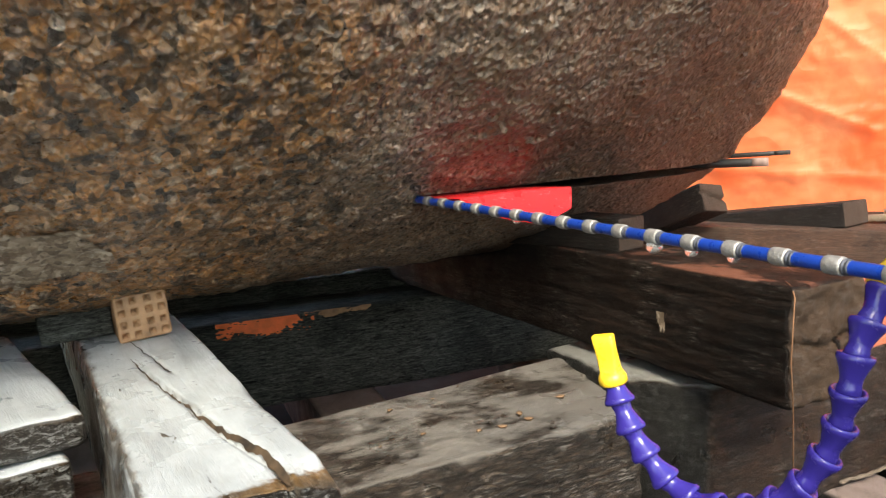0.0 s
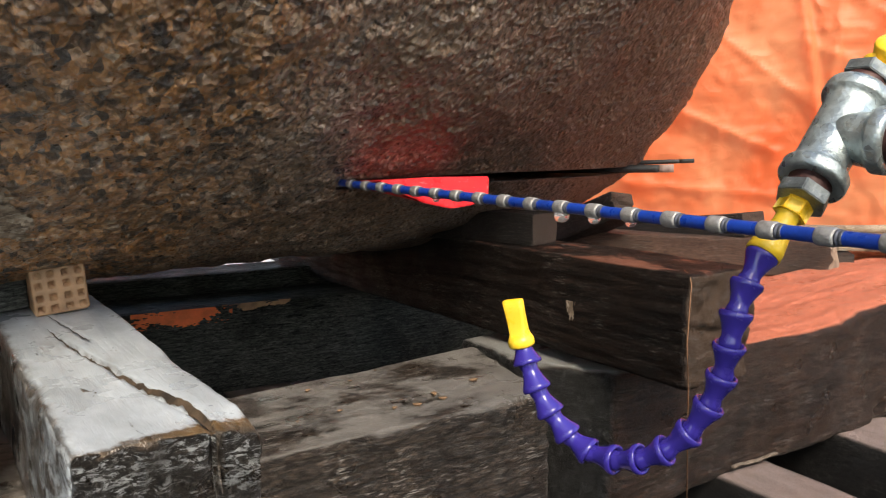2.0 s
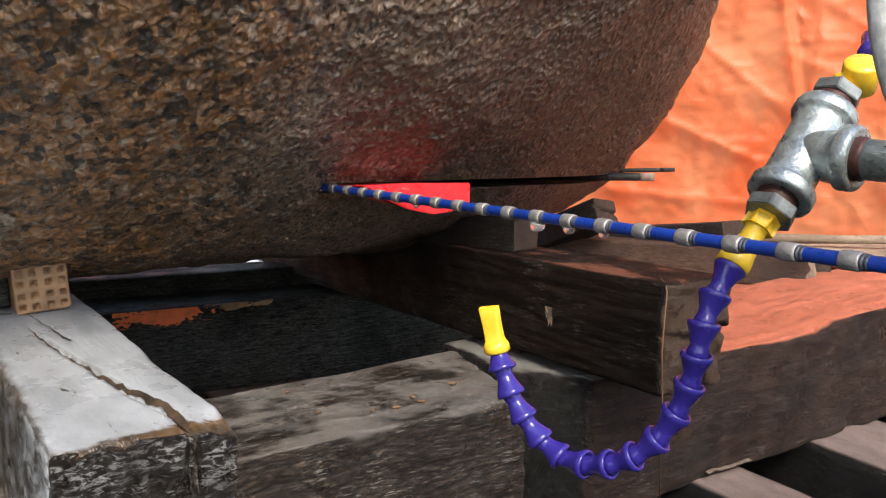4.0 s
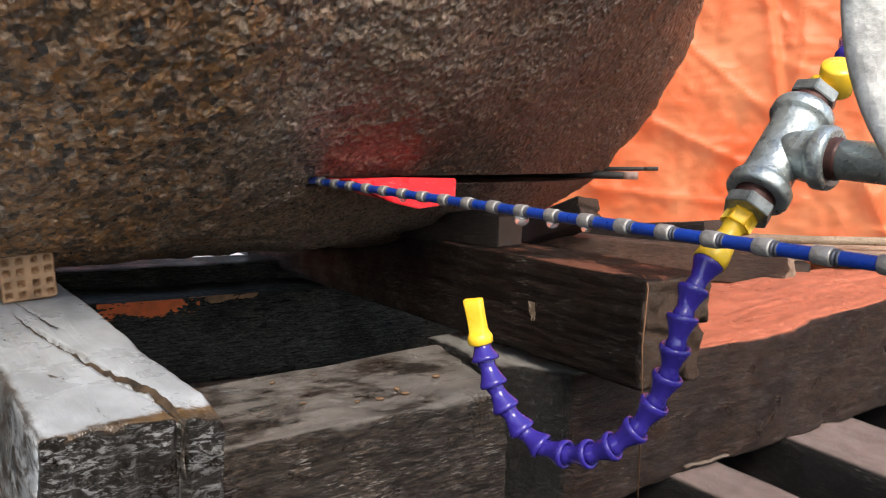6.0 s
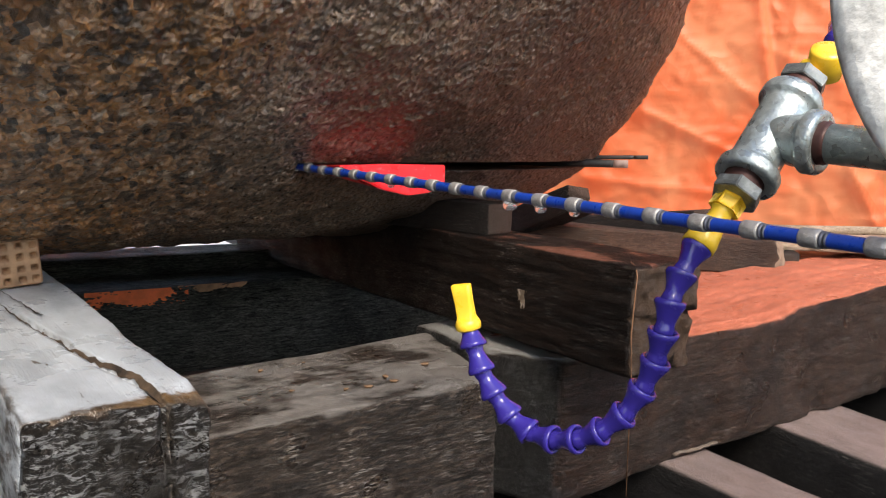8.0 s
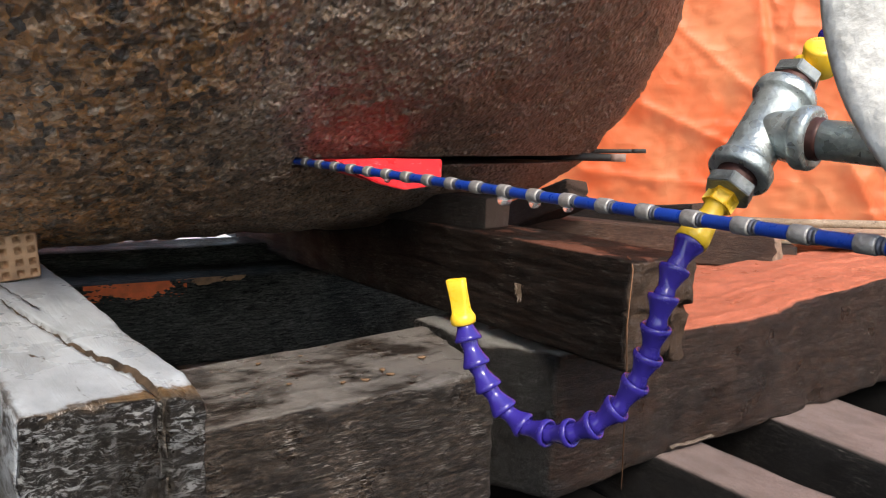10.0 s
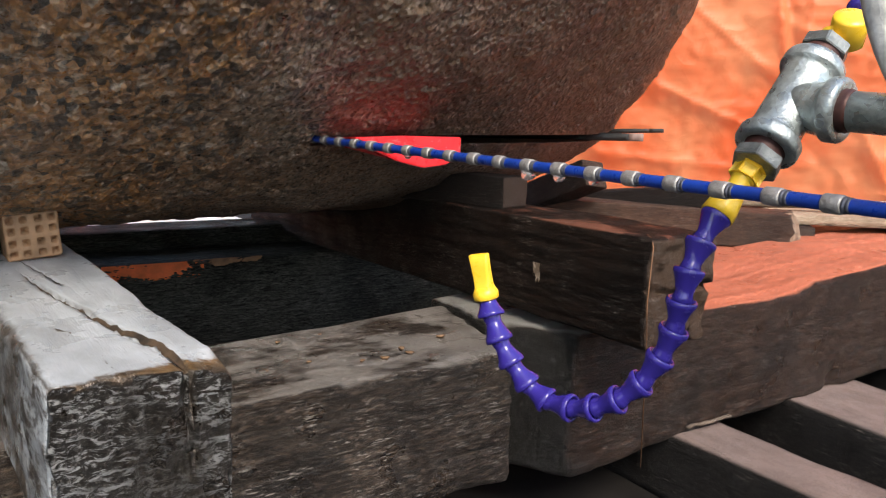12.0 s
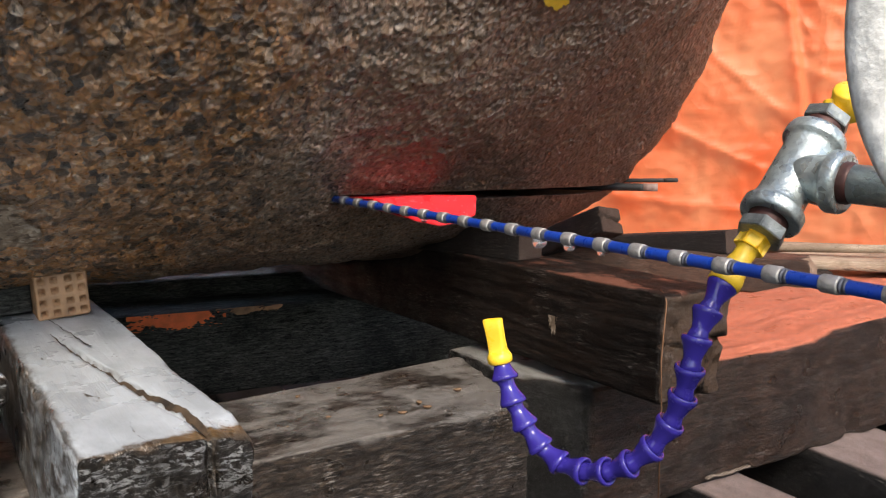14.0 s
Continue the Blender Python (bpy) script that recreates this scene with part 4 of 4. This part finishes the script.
HOSE = [(0.472, 0.5215, 0.594), (0.457, 0.522, 0.572), (0.446, 0.5215, 0.549), (0.4405, 0.522, 0.523), (0.439, 0.527, 0.497), (0.434, 0.535, 0.471), (0.425, 0.546, 0.446), (0.413, 0.561, 0.427),
        (0.402, 0.58, 0.414), (0.3935, 0.604, 0.406), (0.384, 0.63, 0.4055), (0.373, 0.648, 0.417), (0.362, 0.661, 0.436), (0.3535, 0.6715, 0.457), (0.3485, 0.681, 0.48), (0.346, 0.688, 0.5)]


def build_hose():
    hose = empty("jointed_hose", "purple jointed coolant hose with a yellow flat nozzle", "hose", Matrix())
    pts = [Vector(p) for p in HOSE]
    joint = mesh_of("joint", spun([(0.004, 0.009), (0.0, 0.0104), (-0.0004, 0.0124), (0.0006, 0.0134), (0.0032, 0.0135), (0.0044, 0.0129), (0.0085, 0.0108), (0.013, 0.009), (0.0165, 0.008), (0.0185, 0.0079), (0.0215, 0.0088), (0.025, 0.009), (0.0285, 0.006)], 32), M_HOSE)
    for a, b in zip(pts, pts[1:]):
        j = new("joint", joint)
        j.matrix_world = along(a, b) @ Matrix.Diagonal(((b - a).length / 0.0235, 1, 1, 1))
        j.parent = hose
    # the yellow connector above the first joint
    a, b = Vector((0.505, 0.52, 0.633)), pts[0]
    d = (b - a).normalized()
    n = (b - a).length
    placed("connector_nut", hexagon([(-0.001, 0.0148), (0.013, 0.015)], 0.003), M_YELLOW, hose, along(a, b, 15), "yellow connector nut", False)
    placed("connector", spun([(0.011, 0.012), (0.015, 0.0095), (0.022, 0.0092), (0.028, 0.0105), (n - 0.006, 0.0142), (n + 0.001, 0.0146), (n + 0.0015, 0.012), (n, 0.009)], 30), M_YELLOW, hose, along(a, b), "yellow connector")
    # the nozzle: a round socket that flattens into a fan
    a = pts[-1]
    m = along(a - Vector((0.0, 0.0, 0.002)), a + Vector((-0.008, 0.004, 0.04)))
    placed("nozzle_socket", spun([(-0.002, 0.0085), (-0.0025, 0.0108), (-0.001, 0.0124), (0.004, 0.0126), (0.007, 0.0112), (0.010, 0.0085)], 30), M_YELLOW, hose, m, "yellow nozzle socket")
    bm = bmesh.new()
    rings = []
    for x, w, t in ((0.007, 0.0088, 0.0085), (0.011, 0.0082, 0.0066), (0.020, 0.0084, 0.0056), (0.030, 0.009, 0.0048), (0.0415, 0.0098, 0.0042), (0.0425, 0.009, 0.0034), (0.0395, 0.0078, 0.002)):
        ring = []
        for i in range(28):
            c, sn = math.cos(2 * math.pi * i / 28), math.sin(2 * math.pi * i / 28)
            ring.append(bm.verts.new((x, w * math.copysign(abs(c) ** 0.28, c), t * math.copysign(abs(sn) ** 0.28, sn))))
        rings.append(ring)
    for r0, r1 in zip(rings, rings[1:]):
        for i in range(28):
            bm.faces.new((r0[i], r0[(i + 1) % 28], r1[(i + 1) % 28], r1[i]))
    bm.faces.new(rings[-1])
    bmesh.ops.recalc_face_normals(bm, faces=bm.faces[:])
    placed("nozzle", bm, M_YELLOW, hose, m @ pose(0, 0, 0, 62, 0, 0), "yellow flat fan nozzle")


build_hose()


# ---- wedge and rods in the saw slot ----
def build_wedge():
    face = [(0.325, 1.002, 0.6405), (0.40, 1.026, 0.6425), (0.509, 1.061, 0.6405), (0.508, 1.0605, 0.611), (0.478, 1.051, 0.601), (0.44, 1.039, 0.598), (0.395, 1.025, 0.608), (0.35, 1.01, 0.627)]
    bm = bmesh.new()
    front = [bm.verts.new(p) for p in face]
    inward = Vector((-0.2, 0.98, 0))
    back = [bm.verts.new(Vector(p) + inward * 0.16 + Vector((0, 0, 0.634 - p[2])) * 0.86) for p in face]
    bm.faces.new(front), bm.faces.new(back[::-1])
    for i in range(len(face)):
        bm.faces.new((front[i], back[i], back[(i + 1) % len(face)], front[(i + 1) % len(face)]))
    bmesh.ops.recalc_face_normals(bm, faces=bm.faces[:])
    bmesh.ops.bevel(bm, geom=bm.edges[:], offset=0.002, segments=2, affect="EDGES")
    thing("plastic_wedge", bm, M_RED, "bright red plastic wedge driven into the saw slot", "wedge", smooth=False)


build_wedge()


def strip(name, label, a, b, wide, high, end_material):
    n = (Vector(b) - Vector(a)).length
    bm = grid_box(n, wide, high, 0.01)
    worn(bm, n, wide, high, 31, 0.0015, 0.0008, 0.001)
    bmesh.ops.translate(bm, verts=bm.verts[:], vec=(0, -wide / 2, -high / 2))
    ob = thing(name, bm, M_ROD, label, "strip", along(a, b), "strips in the saw slot")
    tip = grid_box(0.03, wide * 0.96, high * 0.96, 0.01)
    bmesh.ops.translate(tip, verts=tip.verts[:], vec=(n - 0.002, -wide * 0.48, -high * 0.48))
    part("tip", tip, end_material, ob, "pale end")


M_TIP = flat("pale_rubber", (0.3, 0.2, 0.17), 0.6, 0, 0.3, 60, 0.3)
strip("rubber_strip", "black rubber strip sticking out of the saw slot", (0.80, 1.60, 0.633), (1.078, 1.393, 0.635), 0.024, 0.0165, M_TIP)
strip("rubber_strip", "thin black rod sticking out of the saw slot", (0.9, 1.615, 0.638), (1.155, 1.42, 0.6485), 0.012, 0.009, M_ROD)

# ---- far boards, string and crumbs ----
for i, (x, y, z, turn, n, w) in enumerate(((1.76, 1.61, 0.40, -38, 1.4, 0.15), (1.855, 1.73, 0.40, -38, 1.3, 0.18), (1.97, 1.873, 0.40, -38, 1.1, 0.17))):
    timber("pine_board", "clean pale pine board in front of the tarpaulin", pose(x, y, z, 0, 0, turn), (n, w - 0.004, 0.026), M_PALE, 40 + i, 0.03, 0.002, 0.0006, 0.002, group="pine boards", category="board")
timber("bearer", "dark trestle beam under the pale boards", pose(1.8, 1.5, -0.02, 0, 0, 52), (0.75, 0.12, 0.42), M_PACK, 44, 0.03, 0.004, 0.002, 0.006, group="bearers")
timber("bearer", "dark trestle beam under the pale boards", pose(2.45, 1.0, -0.02, 0, 0, 52), (0.75, 0.12, 0.42), M_PACK, 45, 0.03, 0.004, 0.002, 0.006, group="bearers")
thing("pole", bar_between([(1.72, 1.78, 0.44), (2.0, 1.55, 0.452), (2.6, 1.06, 0.47)], 0.012), M_PALE, "thin pale wooden pole lying on boards", "pole")
thing("string", bar_between([(0.73, 0.91, 0.5115), (0.716, 0.884, 0.51), (0.708, 0.87, 0.5), (0.704, 0.868, 0.46), (0.7, 0.866, 0.42), (0.704, 0.866, 0.36), (0.708, 0.867, 0.185)], 0.0009, 6), flat("brown_string", (0.2, 0.09, 0.04), 0.7), "thin brown string hanging from the beam end", "string")
splinter = grid_box(0.12, 0.007, 0.0035, 0.004)
for v in splinter.verts:
    v.co.z += 0.002 * noise.noise(v.co * 40) + 0.0015
    v.co.y += 0.005 * noise.noise(Vector((v.co.x * 22, 0, 0))) + 0.003 * noise.noise(Vector((v.co.x * 60, 0, 4)))
thing("splinter", splinter, M_PLANK_EDGE, "pale torn splinter under the long timber", "splinter", pose(0.985, 1.063, 0.126, 0, 0, 8.4))

CRUMBS = [(0.267, 1.167), (0.281, 1.057), (0.392, 1.226), (0.425, 1.072), (0.427, 1.047), (0.351, 1.036), (0.219, 1.039), (0.338, 1.187), (0.507, 1.11), (0.384, 1.036)]


def build_crumbs():
    bm = bmesh.new()
    bmesh.ops.create_icosphere(bm, subdivisions=2, radius=1)
    for v in bm.verts:
        v.co *= 1 + 0.9 * noise.noise(v.co * 1.6 + Vector((3, 1, 2)))
    first = thing("wood_crumb", bm, flat("orange_crumb", (0.24, 0.14, 0.075), 0.7, 0, 0.4, 300, 0.5), "tiny orange brown crumb on the wet timber", "crumb", group="crumbs")
    first.scale = (0.0042, 0.003, 0.002)
    rnd = random.Random(4)
    for i, (x, y) in enumerate(CRUMBS):
        m = pose(x, y, 0.3345, 0, 0, rnd.uniform(0, 180))
        if i == 0:
            first.matrix_world = m @ Matrix.Diagonal((*first.scale, 1))
        else:
            c = copy_thing(first, m)
            k = rnd.uniform(0.35, 1.5)
            c.scale = (0.0042 * k, 0.003 * k, 0.002 * k)


build_crumbs()

# added slab: its pale top makes the slit under the boulder bright
slab = grid_box(3.4, 3.3, 0.06, 0.1)
worn(slab, 3.4, 3.3, 0.06, 51, 0.01, 0.003, 0.01)
thing("bright_slab", slab, flat("pale_slab", (0.62, 0.6, 0.57), 0.8, 0, 0.25, 9, 0.4), "pale slab added behind the boulder to whiten the slit under it", "slab", pose(-2.2, 3.2, -0.02, 0, 0, 6))
